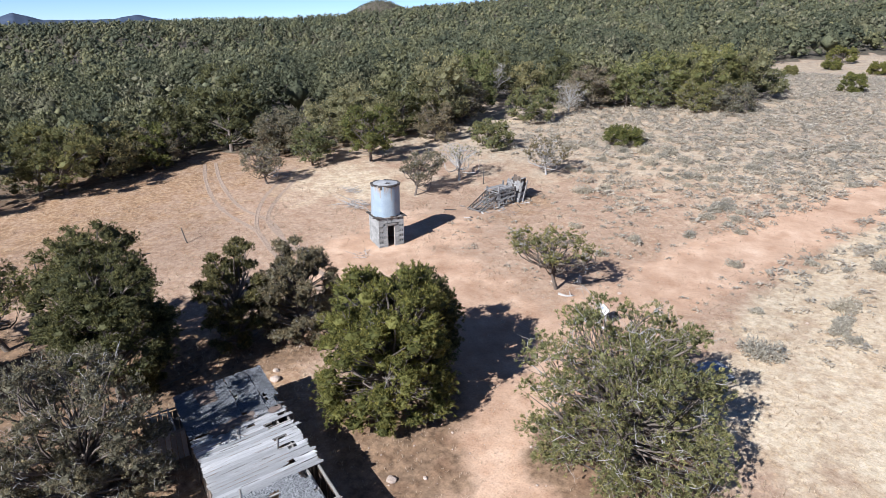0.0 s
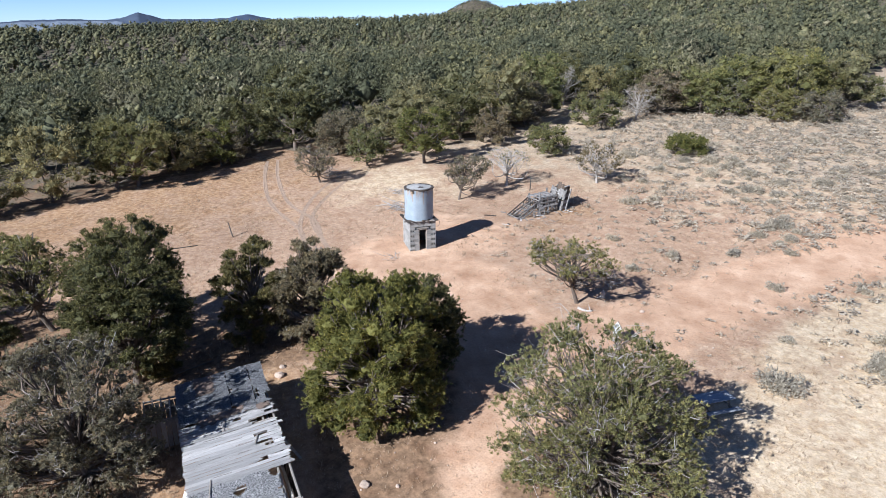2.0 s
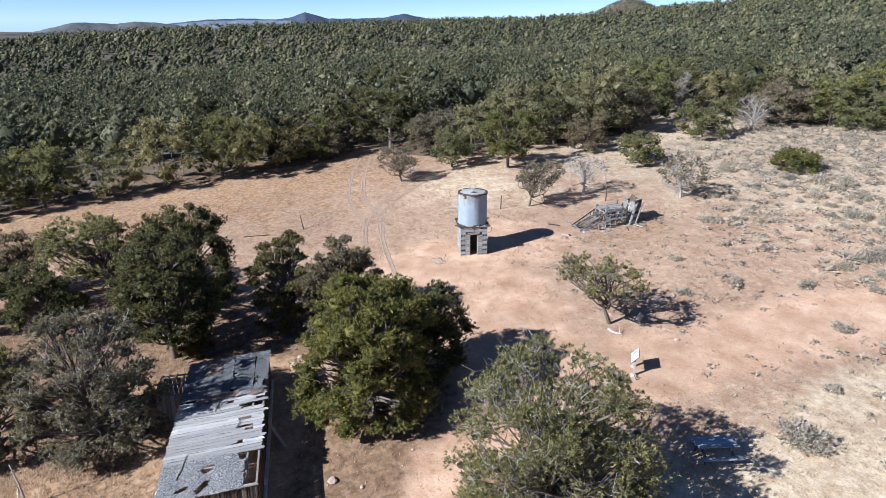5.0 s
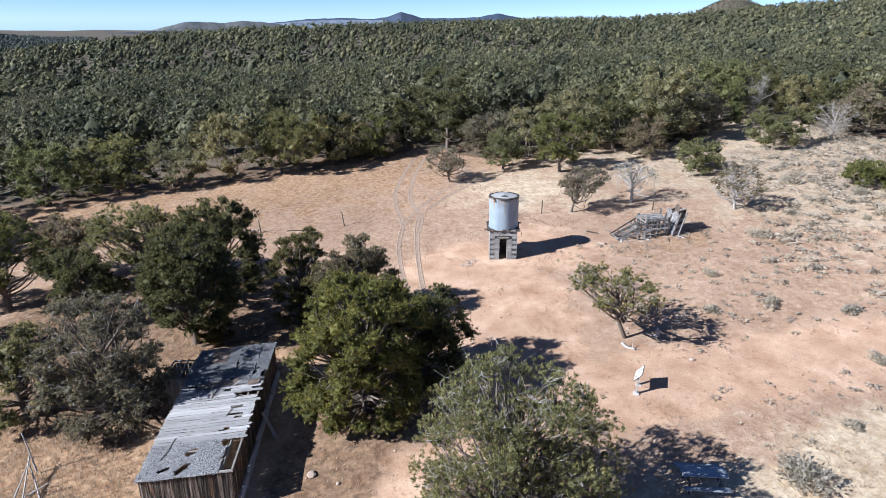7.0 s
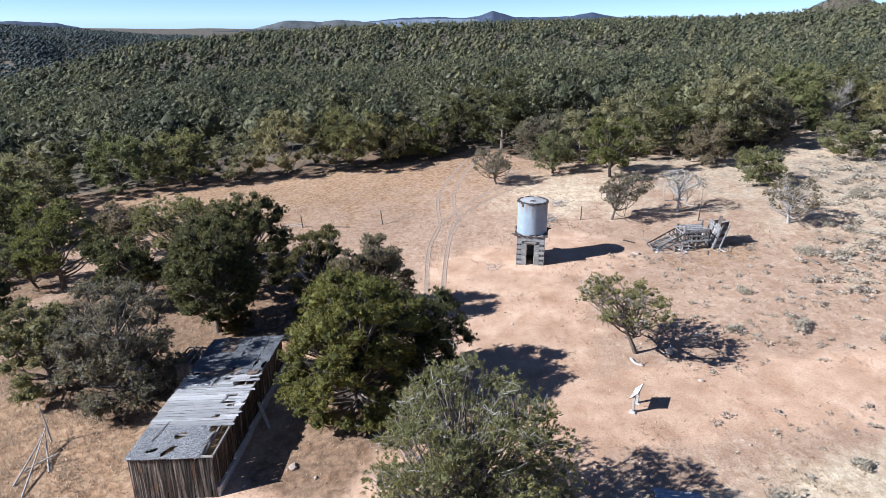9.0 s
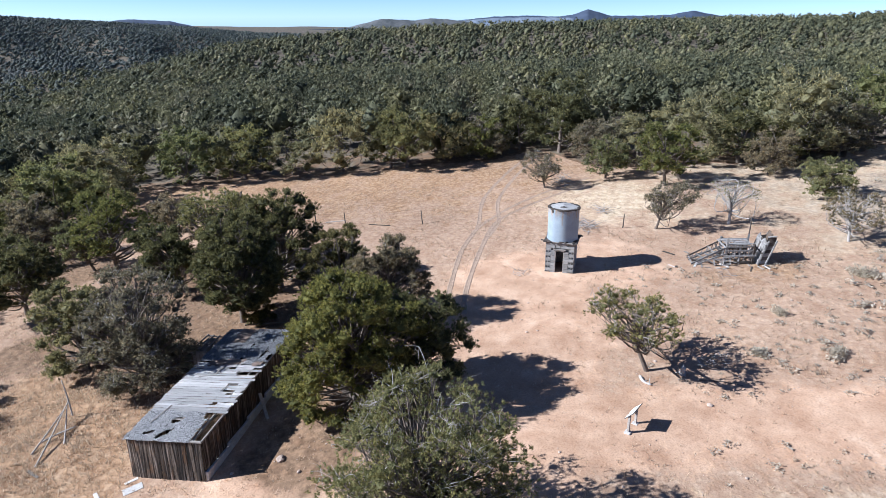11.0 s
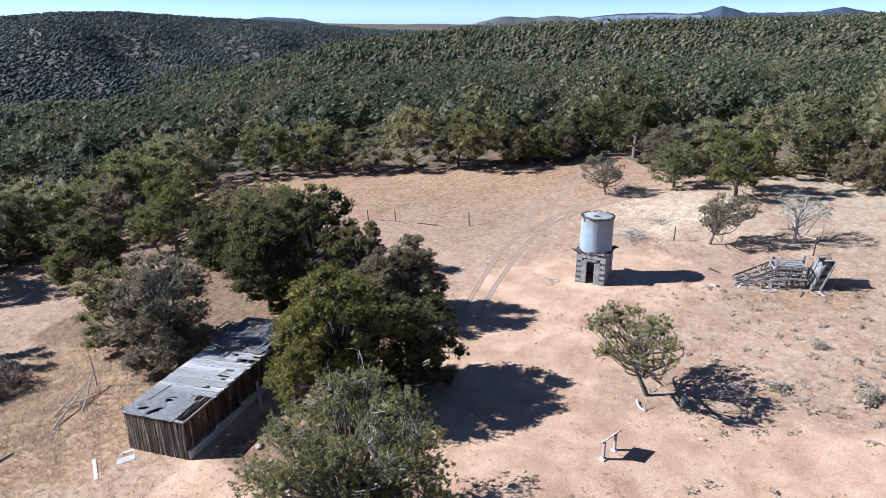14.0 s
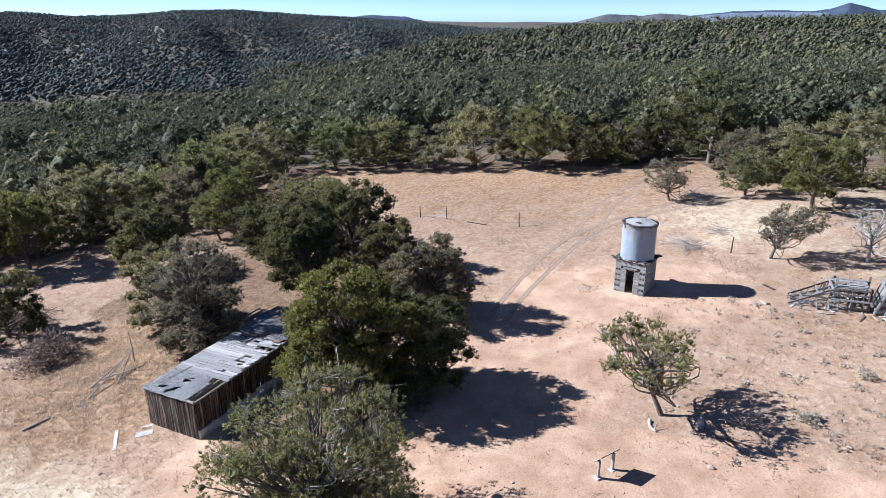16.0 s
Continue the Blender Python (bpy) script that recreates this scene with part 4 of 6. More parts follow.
def build_sage():
    rng = np.random.default_rng(21)
    kinds = [bush_mesh(np.random.default_rng(80 + i), "sagebrush", r, h, SAGE, n, 0.06) for i, (r, h, n) in enumerate([(0.95, 0.75, 700), (0.6, 0.5, 380), (0.45, 0.4, 260)])]
    label = "silver-grey sagebrush on dry ground"
    spots = [(-9.3, 34.0, 0, 1.15), (-7.0, 39.5, 0, 0.8), (-22.4, 44.2, 1, 1.0), (-27.3, 43.5, 1, 0.9), (-14.9, 44.5, 1, 0.9), (-23.0, 40.2, 2, 1.1), (-19.6, 47.5, 1, 1.0)]
    for k in range(110):
        for _ in range(40):
            x, y = rng.uniform(-42, -3), rng.uniform(38, 84)
            if y - 46 + 0.6 * (x + 33) > rng.uniform(2, 18) and away(x, y, PATH) > 2.2 and np.hypot(x + 36, y - 44) > 6:
                break
        spots.append((x, y, int(rng.choice([0, 1, 1, 2, 2])), rng.uniform(0.7, 1.15)))
    first = set()
    for x, y, k, s in spots:
        m = pose(x, y, z_at(x, y) - 0.04, 0, 0, rng.uniform(0, 360))
        if k in first:
            ob = copy_thing(kinds[k], m)
        else:
            first.add(k)
            ob = tagged(kinds[k], label, "bush", "sagebrush in the field")
            ob.matrix_world = m
        ob.scale = (s, s, s * rng.uniform(0.85, 1.1))
    x, y = rng.uniform(-62, 5, 36000), rng.uniform(30, 150, 36000)
    thick = y - 46 + 0.6 * (x + 33) - 1.6 * np.clip(y - 96, 0, 30)
    clump = np.sin(x * 0.21 + 1.3) * np.sin(y * 0.16) + 0.6 * np.sin(x * 0.5 + y * 0.31)
    keep = inside(x, y, CLEARING) & (thick > rng.uniform(5, 30, len(x)) - 5 * clump) & (away(x, y, PATH) > 1.8) & (np.hypot(x + 36, y - 44) > 5)
    x, y = x[keep][:9000], y[keep][:9000]
    sx, sy = rng.uniform(-37, -10, 420), rng.uniform(34, 60, 420)
    keep = (away(sx, sy, PATH) > 1.6) & (np.hypot(sx + 36, sy - 44) > 3) & (np.hypot(sx + 37.4, sy - 32) > 3)
    small = int(keep.sum())
    x, y = np.concatenate([x, sx[keep]]), np.concatenate([y, sy[keep]])
    g = np.random.default_rng(9)
    tpl = []
    for _ in range(6):
        d = g.normal(0, 1, (38, 3))
        d /= np.linalg.norm(d, axis=1)[:, None]
        d[:, 2] = np.abs(d[:, 2])
        tpl.append(sprays(g, d * np.array([0.5, 0.5, 0.8]) * g.uniform(0.5, 1, (38, 1)), d, 0.17, 1))
    h = rng.uniform(0.2, 0.62, len(x))
    h[-small:] *= 0.5
    ob = forest_sheet(rng, "sage_field", "field of grey sagebrush among straw grass", x, y, h, h * rng.uniform(1.2, 2.2, len(h)), tpl)
    ob.data.materials[0] = SAGE_FAR
    ob.data.polygons.foreach_set("use_smooth", np.zeros(len(ob.data.polygons), bool))
    ob["category"] = "sagebrush"


def build_grass():
    rng = np.random.default_rng(31)
    n = 120000
    r = np.sqrt(rng.uniform(10 ** 2, 100 ** 2, n)) * rng.uniform(0.55, 1, n)
    a = np.radians(rng.uniform(4, 148, n))
    x, y = MID[0] - r * np.sin(a), MID[1] + r * np.cos(a)
    bare = np.maximum(fall(away(x, y, PATH), 0.8, 4.5), 0.8 * fall(away(x, y, YARD), 2.0, 8.0))
    patch = 0.5 + 0.25 * np.sin(x * 0.7 + np.sin(y * 0.4) * 2) + 0.25 * np.sin(y * 0.9 + np.sin(x * 0.5) * 2)
    keep = inside(x, y, CLEARING) & (rng.uniform(0, 1, n) > bare * 0.88) & (rng.uniform(0, 1, n) < 0.15 + 0.85 * patch)
    keep &= ~inside(x, y, [(-17.6, 7.6), (-27.4, 10.0), (-26.4, 13.8), (-16.5, 11.6)])
    x, y, patch = x[keep][:36000], y[keep][:36000], patch[keep][:36000]
    ex, ey = rng.normal(-21.5, 4.5, 9000), rng.normal(1.5, 4.0, 9000)
    keep = ~inside(ex, ey, [(-17.2, 7.0), (-27.8, 9.6), (-26.4, 14.2), (-16.0, 11.9)]) & (rng.uniform(0, 1, 9000) < 0.35 + 0.65 * np.sin(ex * 0.9 + np.sin(ey * 0.7) * 2) ** 2)
    x, y, patch = np.concatenate([x, ex[keep]]), np.concatenate([y, ey[keep]]), np.concatenate([patch, np.full(keep.sum(), 1.1)])
    n, k = len(x), 6
    z = terrain(x, y)
    h = rng.uniform(0.05, 0.15, n) * (0.6 + 0.7 * patch)
    base = np.repeat(np.stack([x, y, z], 1), k, 0)
    ang, spread = rng.uniform(0, 2 * np.pi, n * k), rng.uniform(0.03, 0.24, n * k)
    hh = np.repeat(h, k) * rng.uniform(0.5, 1.2, n * k)
    side = np.stack([-np.sin(ang), np.cos(ang), np.zeros(n * k)], 1) * rng.uniform(0.008, 0.02, (n * k, 1))
    foot = base + np.stack([np.cos(ang) * spread * 0.5, np.sin(ang) * spread * 0.5, np.full(n * k, -0.01)], 1)
    tip = base + np.stack([np.cos(ang) * spread * 1.15, np.sin(ang) * spread * 1.15, hh], 1)
    v = np.stack([foot - side, foot + side, tip], 1).reshape(-1, 3)
    tone = np.repeat(np.repeat(rng.uniform(0.3, 1, n), k), 3)
    ob = solid("dry_grass", v, np.arange(len(v)).reshape(-1, 3), STRAW, tint=tone)
    tagged(ob, "sun-bleached bunch grass over the clearing", "grass", kind="stuff")


build_sage()
build_grass()
for bx, by, br, bh, seed in ((-21.5, -3.7, 1.9, 1.7, 95), (-25.8, -11.0, 1.5, 1.0, 96)):
    brush = bush_mesh(np.random.default_rng(seed), "dead_bush", br, bh, DEAD_LEAF, 1500, 0.07)
    brush.matrix_world = pose(bx, by, z_at(bx, by) - 0.04)
    tagged(brush, "reddish grey dead bush fallen over in dry grass", "bush")

# ---- more materials ----
PLANK_X = plain("bleached_roof_plank", (0.58, 0.565, 0.55), (0.90, 0.89, 0.875), 1.4, rough=0.5, stretch=(0.7, 11, 11), bumps=0.6, by_object=0.38)


def board_material():
    """Sunburnt upright boards: charcoal and silver streaks with rusty runs."""
    m, ns, ls, b = mat("sunburnt_wall_board", 0.85)
    run, fine, patch = tex(ns, ls, 3.0, stretch=(5, 5, 0.2), apart=True), tex(ns, ls, 12.0, stretch=(4, 4, 0.25), apart=True), tex(ns, ls, 0.9, apart=True)
    c = ramp(ns, ls, run, [(0.38, (0.018, 0.015, 0.014)), (0.5, (0.10, 0.078, 0.06)), (0.58, (0.26, 0.215, 0.175)), (0.68, (0.42, 0.385, 0.35))])
    rust = ramp(ns, ls, patch, [(0.52, (0, 0, 0)), (0.66, (0.6, 0.6, 0.6))])
    c = blend(ns, ls, rust, c, ramp(ns, ls, fine, [(0.4, (0.05, 0.03, 0.02)), (0.62, (0.36, 0.19, 0.085))]))
    info = ns.new("ShaderNodeObjectInfo")
    c = blend(ns, ls, 1.0, c, ramp(ns, ls, info.outputs["Random"], [(0.0, (0.2, 0.2, 0.21)), (0.5, (0.46, 0.44, 0.42)), (1.0, (0.9, 0.87, 0.85))]), "MULTIPLY")
    ls.new(c, b.inputs["Base Color"])
    bump(ns, ls, b, fine, 0.7, 0.01)
    return m


BOARD_Z = board_material()


def mineral_material(name, dark, light):
    """Roofing felt whose pale grit has worn off in flecks and blotches."""
    m, ns, ls, b = mat(name, 0.6)
    blot, fleck = tex(ns, ls, 2.2, 5.0), tex(ns, ls, 17.0, 4.0, 0.75)
    grit = ramp(ns, ls, fleck, [(0.44, dark), (0.5, tuple(v * 0.62 for v in light)), (0.62, light)])
    c = blend(ns, ls, ramp(ns, ls, blot, [(0.42, (0.0, 0.0, 0.0)), (0.66, (0.75, 0.75, 0.75))]), grit, tuple(v * 0.42 for v in light))
    ls.new(c, b.inputs["Base Color"])
    bump(ns, ls, b, fleck, 0.8, 0.012)
    return m


MINERAL = mineral_material("grey_mineral_roofing", (0.03, 0.031, 0.035), (0.68, 0.68, 0.685))
# darker copy of the mineral roofing, with tree shade partly in its colour
SHADED_FELT = mineral_material("shaded_roofing_felt", (0.03, 0.032, 0.036), (0.42, 0.43, 0.45))
TAR = plain("torn_brown_tar_paper", (0.18, 0.13, 0.10), (0.42, 0.33, 0.275), 3.0, bumps=0.6)
CONCRETE = plain("pale_footing", (0.34, 0.32, 0.30), (0.60, 0.58, 0.55), 2.5, bumps=0.5)
BLOCK = plain("grey_concrete_block", (0.22, 0.217, 0.205), (0.38, 0.373, 0.355), 5.0, bumps=0.5, by_object=0.28)
MORTAR = plain("dark_mortar", (0.16, 0.155, 0.145), (0.30, 0.29, 0.27), 8.0, bumps=0.5)
# dark timbers and crusts; also the painted shade inside the chute
BLACKWOOD = plain("dark_wood_and_shade", (0.03, 0.026, 0.022), (0.13, 0.11, 0.095), 3.0, bumps=0.6, by_object=0.4)
STONE = plain("pale_field_stone", (0.36, 0.27, 0.21), (0.62, 0.50, 0.41), 4.0, bumps=0.7, dist=0.03, by_object=0.25)
STEEL = plain("dark_painted_steel", (0.06, 0.06, 0.06), (0.14, 0.13, 0.12), 6.0, rough=0.55, bumps=0.2)
TABLETOP = plain("blue_grey_table_board", (0.22, 0.24, 0.27), (0.40, 0.42, 0.45), 3.0, stretch=(0.6, 8, 8), bumps=0.4, by_object=0.2)
PANEL = plain("faded_sign_panel", (0.55, 0.54, 0.48), (0.78, 0.76, 0.70), 3.0, rough=0.5, bumps=0.1)


def tank_material():
    m, ns, ls, b = mat("faded_blue_steel", 0.5)
    coord = ns.new("ShaderNodeTexCoord")
    sep = ns.new("ShaderNodeSeparateXYZ")
    ls.new(coord.outputs["Object"], sep.inputs[0])
    big, streak, fine = tex(ns, ls, 1.3), tex(ns, ls, 2.6, stretch=(1.6, 1.6, 0.22)), tex(ns, ls, 16.0)
    paint = ramp(ns, ls, big, [(0.3, (0.20, 0.255, 0.305)), (0.7, (0.30, 0.355, 0.40))])
    paint = blend(ns, ls, 0.25, paint, ramp(ns, ls, fine, [(0.3, (0.22, 0.26, 0.3)), (0.7, (0.46, 0.5, 0.53))]))
    high = ns.new("ShaderNodeMath")
    high.operation = "MULTIPLY_ADD"
    ls.new(sep.outputs[2], high.inputs[0])
    high.inputs[1].default_value, high.inputs[2].default_value = 0.16, -0.33
    both = ns.new("ShaderNodeMath")
    both.operation = "ADD"
    ls.new(high.outputs[0], both.inputs[0])
    ls.new(streak, both.inputs[1])
    rust = ramp(ns, ls, both.outputs[0], [(0.46, (0, 0, 0)), (0.66, (1, 1, 1))])
    c = blend(ns, ls, rust, paint, ramp(ns, ls, fine, [(0.3, (0.16, 0.085, 0.045)), (0.7, (0.42, 0.30, 0.17))]))
    ls.new(c, b.inputs["Base Color"])
    bump(ns, ls, b, fine, 0.25, 0.01)
    return m


TANK = tank_material()
TANK_LID = plain("rusty_pale_steel_lid", (0.26, 0.25, 0.235), (0.46, 0.455, 0.44), 2.5, rough=0.6, bumps=0.3)

CHUTEWOOD = plain("dark_weathered_rail", (0.12, 0.113, 0.106), (0.40, 0.386, 0.366), 2.0, stretch=(3, 3, 3), bumps=0.6, by_object=0.45)

# ---- the long plank shed ----
SHED = pose(-17.5, 7.7, 0, 0, 0, 76.4)


def shed_floor(x, y):
    p = SHED @ Vector((x, y, 0))
    return z_at(p.x, p.y)


def shed_top(x, y):
    return 2.63 + 0.095 * x + 0.063 * y


def ragged_sheet(name, material, parent, x0, x1, y0, y1, lift, holes, rng, rag=0.06, step=0.07, label=""):
    """A thin roofing sheet on the roof's slope, with torn holes and an uneven rim."""
    nx, ny = max(3, int((x1 - x0) / step)), max(3, int((y1 - y0) / step))
    bm = bmesh.new()
    grid = {}
    for i in range(nx + 1):
        for j in range(ny + 1):
            x, y = x0 + (x1 - x0) * i / nx, y0 + (y1 - y0) * j / ny
            jx = rng.uniform(-1, 1) * (rag if i in (0, nx) else 0.012)
            jy = rng.uniform(-1, 1) * (rag if j in (0, ny) else 0.012)
            wave = 0.014 * math.sin(x * 5.2 + y) + 0.012 * math.sin(y * 6.3) + rng.uniform(-0.004, 0.004)
            grid[i, j] = bm.verts.new((x + jx, y + jy, shed_top(x, y) + lift + wave))
    for i in range(nx):
        for j in range(ny):
            cx, cy = x0 + (x1 - x0) * (i + 0.5) / nx, y0 + (y1 - y0) * (j + 0.5) / ny
            torn = False
            for hx, hy, rx, ry, turn in holes:
                c, s = math.cos(radians(turn)), math.sin(radians(turn))
                dx, dy = (cx - hx) * c + (cy - hy) * s, -(cx - hx) * s + (cy - hy) * c
                if (dx / rx) ** 2 + (dy / ry) ** 2 < 1 + rng.uniform(-0.45, 0.45):
                    torn = True
            if not torn:
                bm.faces.new((grid[i, j], grid[i + 1, j], grid[i + 1, j + 1], grid[i, j + 1]))
    for v in [v for v in bm.verts if not v.link_faces]:
        bm.verts.remove(v)
    bmesh.ops.solidify(bm, geom=bm.faces[:], thickness=0.012)
    return part(name, bm, material, parent, label)


def wall_boards(shed, rng, a, b, width, thick, top_drop=0.05, foot=0.0, name="wall_board"):
    """Upright boards from a to b, each a little out of line."""
    a, b = Vector(a), Vector(b)
    n = int((b - a).length / width)
    turn = math.degrees(math.atan2((b - a).y, (b - a).x))
    for k in range(n):
        p = a.lerp(b, (k + 0.5) / n)
        z0, z1 = shed_floor(p.x, p.y) - 0.06 + foot + rng.uniform(0, 0.05), shed_top(p.x, p.y) - top_drop - rng.uniform(0, 0.03)
        bm = bmesh.new()
        w = (b - a).length / n - rng.uniform(0.006, 0.022)
        box(bm, (w, thick, z1 - z0), Matrix.Identity(4), 0.005)
        ob = part(name, bm, BOARD_Z, shed)
        ob.matrix_local = pose(p.x, p.y, (z0 + z1) / 2, rng.uniform(-0.7, 0.7), rng.uniform(-0.9, 0.9), turn)


def split_plank(x0, x1, y, w, rng, broken):
    """A weathered plank across the roof: wandering edges, cupped, with splintered ends."""
    bm = bmesh.new()
    n = 9
    rows = []
    skew = rng.uniform(-0.03, 0.03)
    for k in range(n + 1):
        t = k / n
        x = x0 + (x1 - x0) * t
        row = []
        for side in (-0.5, -0.17, 0.17, 0.5):
            jag = 0.0
            if k == n:
                jag = rng.uniform(-0.28, 0.12) if broken else rng.uniform(-0.07, 0.05)
            elif k == 0:
                jag = rng.uniform(-0.04, 0.05)
            yy = y + side * w * (1 + 0.06 * math.sin(t * 9 + y * 7)) + skew * (t - 0.5) + (rng.uniform(-0.012, 0.012) if abs(side) == 0.5 else 0)
            zz = shed_top(x, y) + 0.016 + 0.010 * math.sin(t * 5 + y * 3) + 0.003 * (int(y * 50) % 3)
            row.append(bm.verts.new((x + jag, yy, zz)))
        rows.append(row)
    for a, b in zip(rows, rows[1:]):
        for j in range(3):
            bm.faces.new((a[j], b[j], b[j + 1], a[j + 1]))
    bmesh.ops.solidify(bm, geom=bm.faces[:], thickness=0.022)
    return bm


def build_shed():
    rng = random.Random(5)
    shed = thing("plank_shed", "long weathered board shed with a patched, holed flat roof", "shed", SHED)
    W, L = 3.9, 9.9
    wall_boards(shed, rng, (0.0, 0.0, 0), (W, 0.0, 0), 0.2, 0.03, 0.04)
    wall_boards(shed, rng, (W, 0.03, 0), (W, L, 0), 0.24, 0.03, 0.14, 0.38)
    wall_boards(shed, rng, (0, L, 0), (0, 0.03, 0), 0.24, 0.03, 0.1)
    wall_boards(shed, rng, (W, L, 0), (0, L, 0), 0.24, 0.03, 0.08)
    for k in range(5):
        y = 0.03 + (L - 0.03) * (k + 0.5) / 5
        bm = bmesh.new()
        box(bm, (0.22, (L - 0.03) / 5 - 0.004, 0.62), Matrix.Translation((W + 0.02, y, shed_floor(W, y) + 0.13)), 0.012)
        part("footing", bm, CONCRETE, shed, "pale concrete footing along the shaded wall")
    # roof timbers
    for x in (0.05, 1.3, 2.6, 3.38, 3.86):
        bm = bmesh.new()
        beam(bm, (x, 0.02, shed_top(x, 0) - 0.13), (x, L - 0.02, shed_top(x, L) - 0.13), 0.08, 0.12)
        part("roof_beam", bm, GREYWOOD, shed)
    for k in range(14):
        y = 0.06 + k * 0.75
        bm = bmesh.new()
        stop = 3.34 if k in (1, 2) else W - 0.02
        beam(bm, (0.02, y, shed_top(0, y) - 0.05), (stop, y, shed_top(stop, y) - 0.05), 0.07, 0.05)
        part("rafter", bm, GREYWOOD_X, shed)
    # near end: mineral roofing with torn holes, open along one side
    nr = random.Random(8)
    ragged_sheet("roofing_sheet", MINERAL, shed, -0.12, 3.32, -0.12, 2.12, 0.02,
                 [(1.82, 1.45, 0.27, 0.2, 50), (1.73, 0.42, 0.5, 0.13, 58), (0.92, 0.46, 0.24, 0.13, 20), (3.28, 0.85, 0.1, 0.08, 0), (3.3, 1.9, 0.3, 0.3, 0)], nr, 0.04, 0.055, "grey mineral roofing torn by several holes")
    # far end: darker strips with open seams; part of the dark is painted tree shade
    for x0, x1, hl in ((-0.15, 2.2, []), (2.23, 3.28, [(2.27, 8.2, 0.12, 0.16, 0), (2.3, 6.7, 0.1, 0.2, 0)]), (3.31, 4.0, [(3.4, 7.4, 0.13, 0.35, 0), (3.95, 7.0, 0.2, 0.3, 0)])):
        ragged_sheet("roofing_sheet", SHADED_FELT, shed, x0, x1, 6.55, 10.05, 0.03 + 0.01 * (x0 > 2), hl, nr, 0.03, 0.08, "grey roofing felt in long strips, tree shade in its colour")
    ragged_sheet("tar_patch", TAR, shed, 0.75, 1.6, 8.5, 10.0, 0.055, [], nr, 0.07, 0.1, "brown stained patch of roofing felt")
    for x0, x1, y0, y1 in ((0.7, 1.45, 6.0, 6.62), (1.35, 2.0, 6.15, 6.7), (1.9, 2.7, 6.25, 6.75), (2.6, 3.25, 6.2, 6.6), (3.3, 3.8, 6.15, 6.5)):
        ragged_sheet("tar_patch", TAR if nr.random() > 0.35 else MINERAL, shed, x0, x1, y0, y1, 0.06 + nr.uniform(0, 0.02), [], nr, 0.11, 0.12, "torn curling edge of brown tar paper")
    # middle: bleached planks lying across
    pr = random.Random(12)
    n = 21
    for k in range(n):
        y = 2.06 + 4.35 * (k + 0.5) / n
        w = 4.35 / n + pr.uniform(0.0, 0.014)
        x_end = 4.02 + pr.uniform(-0.12, 0.1)
        cuts = [(-0.16 + pr.uniform(-0.05, 0.05), x_end)]
        if k in (7, 8):
            cuts = [(-0.16, 2.95 + 0.25 * (k == 7)), (3.5, x_end)]
        if k == 11:
            cuts = [(-0.16, 2.9), (3.35, x_end)]
        if k in (15, 16):
            cuts = [(-0.16, 3.05 - 0.1 * (k == 16))]
        if k == 18:
            cuts = [(-0.16, 2.3), (2.42, 3.6)]
        if k == 3:
            cuts = [(-0.16, 2.9), (3.1, x_end)]
        for x0, x1 in cuts:
            part("roof_plank", split_plank(x0, x1, y, w, pr, x1 < x_end - 0.3), PLANK_X, shed)
    for k in range(7):
        bm = bmesh.new()
        x, y = pr.uniform(0.2, 3.0), 2.6 + 3.4 * k / 7
        beam(bm, (x, y, shed_top(x, y) + 0.035), (x + pr.uniform(0.3, 0.9), y + pr.uniform(-0.03, 0.03), shed_top(x + 0.5, y) + 0.035), 0.03, 0.012, 0, 0.002)
        part("splinter", bm, GREYWOOD_X, shed)
    for a, b, w in (((0.57, 1.07), (0.8, 2.5), 0.06), ((1.62, 5.3), (1.75, 6.1), 0.09), ((1.45, 5.75), (1.95, 5.3), 0.05), ((2.75, 3.75), (2.95, 4.4), 0.05)):
        bm = bmesh.new()
        beam(bm, (*a, shed_top(*a) + 0.055), (*b, shed_top(*b) + 0.055), w, 0.025)
        part("loose_batten", bm, GREYWOOD, shed)
    # edge trim at the gable
    bm = bmesh.new()
    beam(bm, (-0.1, -0.03, shed_top(0, 0) - 0.035), (3.95, -0.03, shed_top(3.9, 0) - 0.035), 0.03, 0.07)
    part("fascia", bm, GREYWOOD_X, shed)
    # open lean-to with bare rafters
    top = 2.72
    for k in range(5):
        x = -1.6 + 0.38 * k
        bm = bmesh.new()
        beam(bm, (x, 8.05, top + 0.03), (x, 9.9, top + 0.12), 0.06, 0.08)
        part("lean_to_rafter", bm, GREYWOOD, shed)
    for y, dz in ((8.08, 0), (9.0, 0.04), (9.88, 0.08)):
        bm = bmesh.new()
        beam(bm, (-1.65, y, top - 0.03 + dz), (-0.03, y, top - 0.03 + dz), 0.06, 0.08)
        part("lean_to_rail", bm, GREYWOOD_X, shed)
    lr = random.Random(3)
    for a, b in (((-1.6, 8.05), (-0.05, 8.05)), ((-1.6, 9.9), (-1.6, 8.08)), ((-0.05, 9.9), (-1.6, 9.9))):
        a, b = Vector((*a, 0)), Vector((*b, 0))
        n = int((b - a).length / 0.22)
        for k in range(n):
            p = a.lerp(b, (k + 0.5) / n)
            z0, z1 = shed_floor(p.x, p.y) - 0.06, top - 0.08
            bm = bmesh.new()
            box(bm, ((b - a).length / n - 0.02, 0.025, z1 - z0), Matrix.Identity(4), 0.004)
            ob = part("lean_to_board", bm, GREYWOOD, shed)
            ob.matrix_local = pose(p.x, p.y, (z0 + z1) / 2, 0, lr.uniform(-1, 1), math.degrees(math.atan2((b - a).y, (b - a).x)))


build_shed()


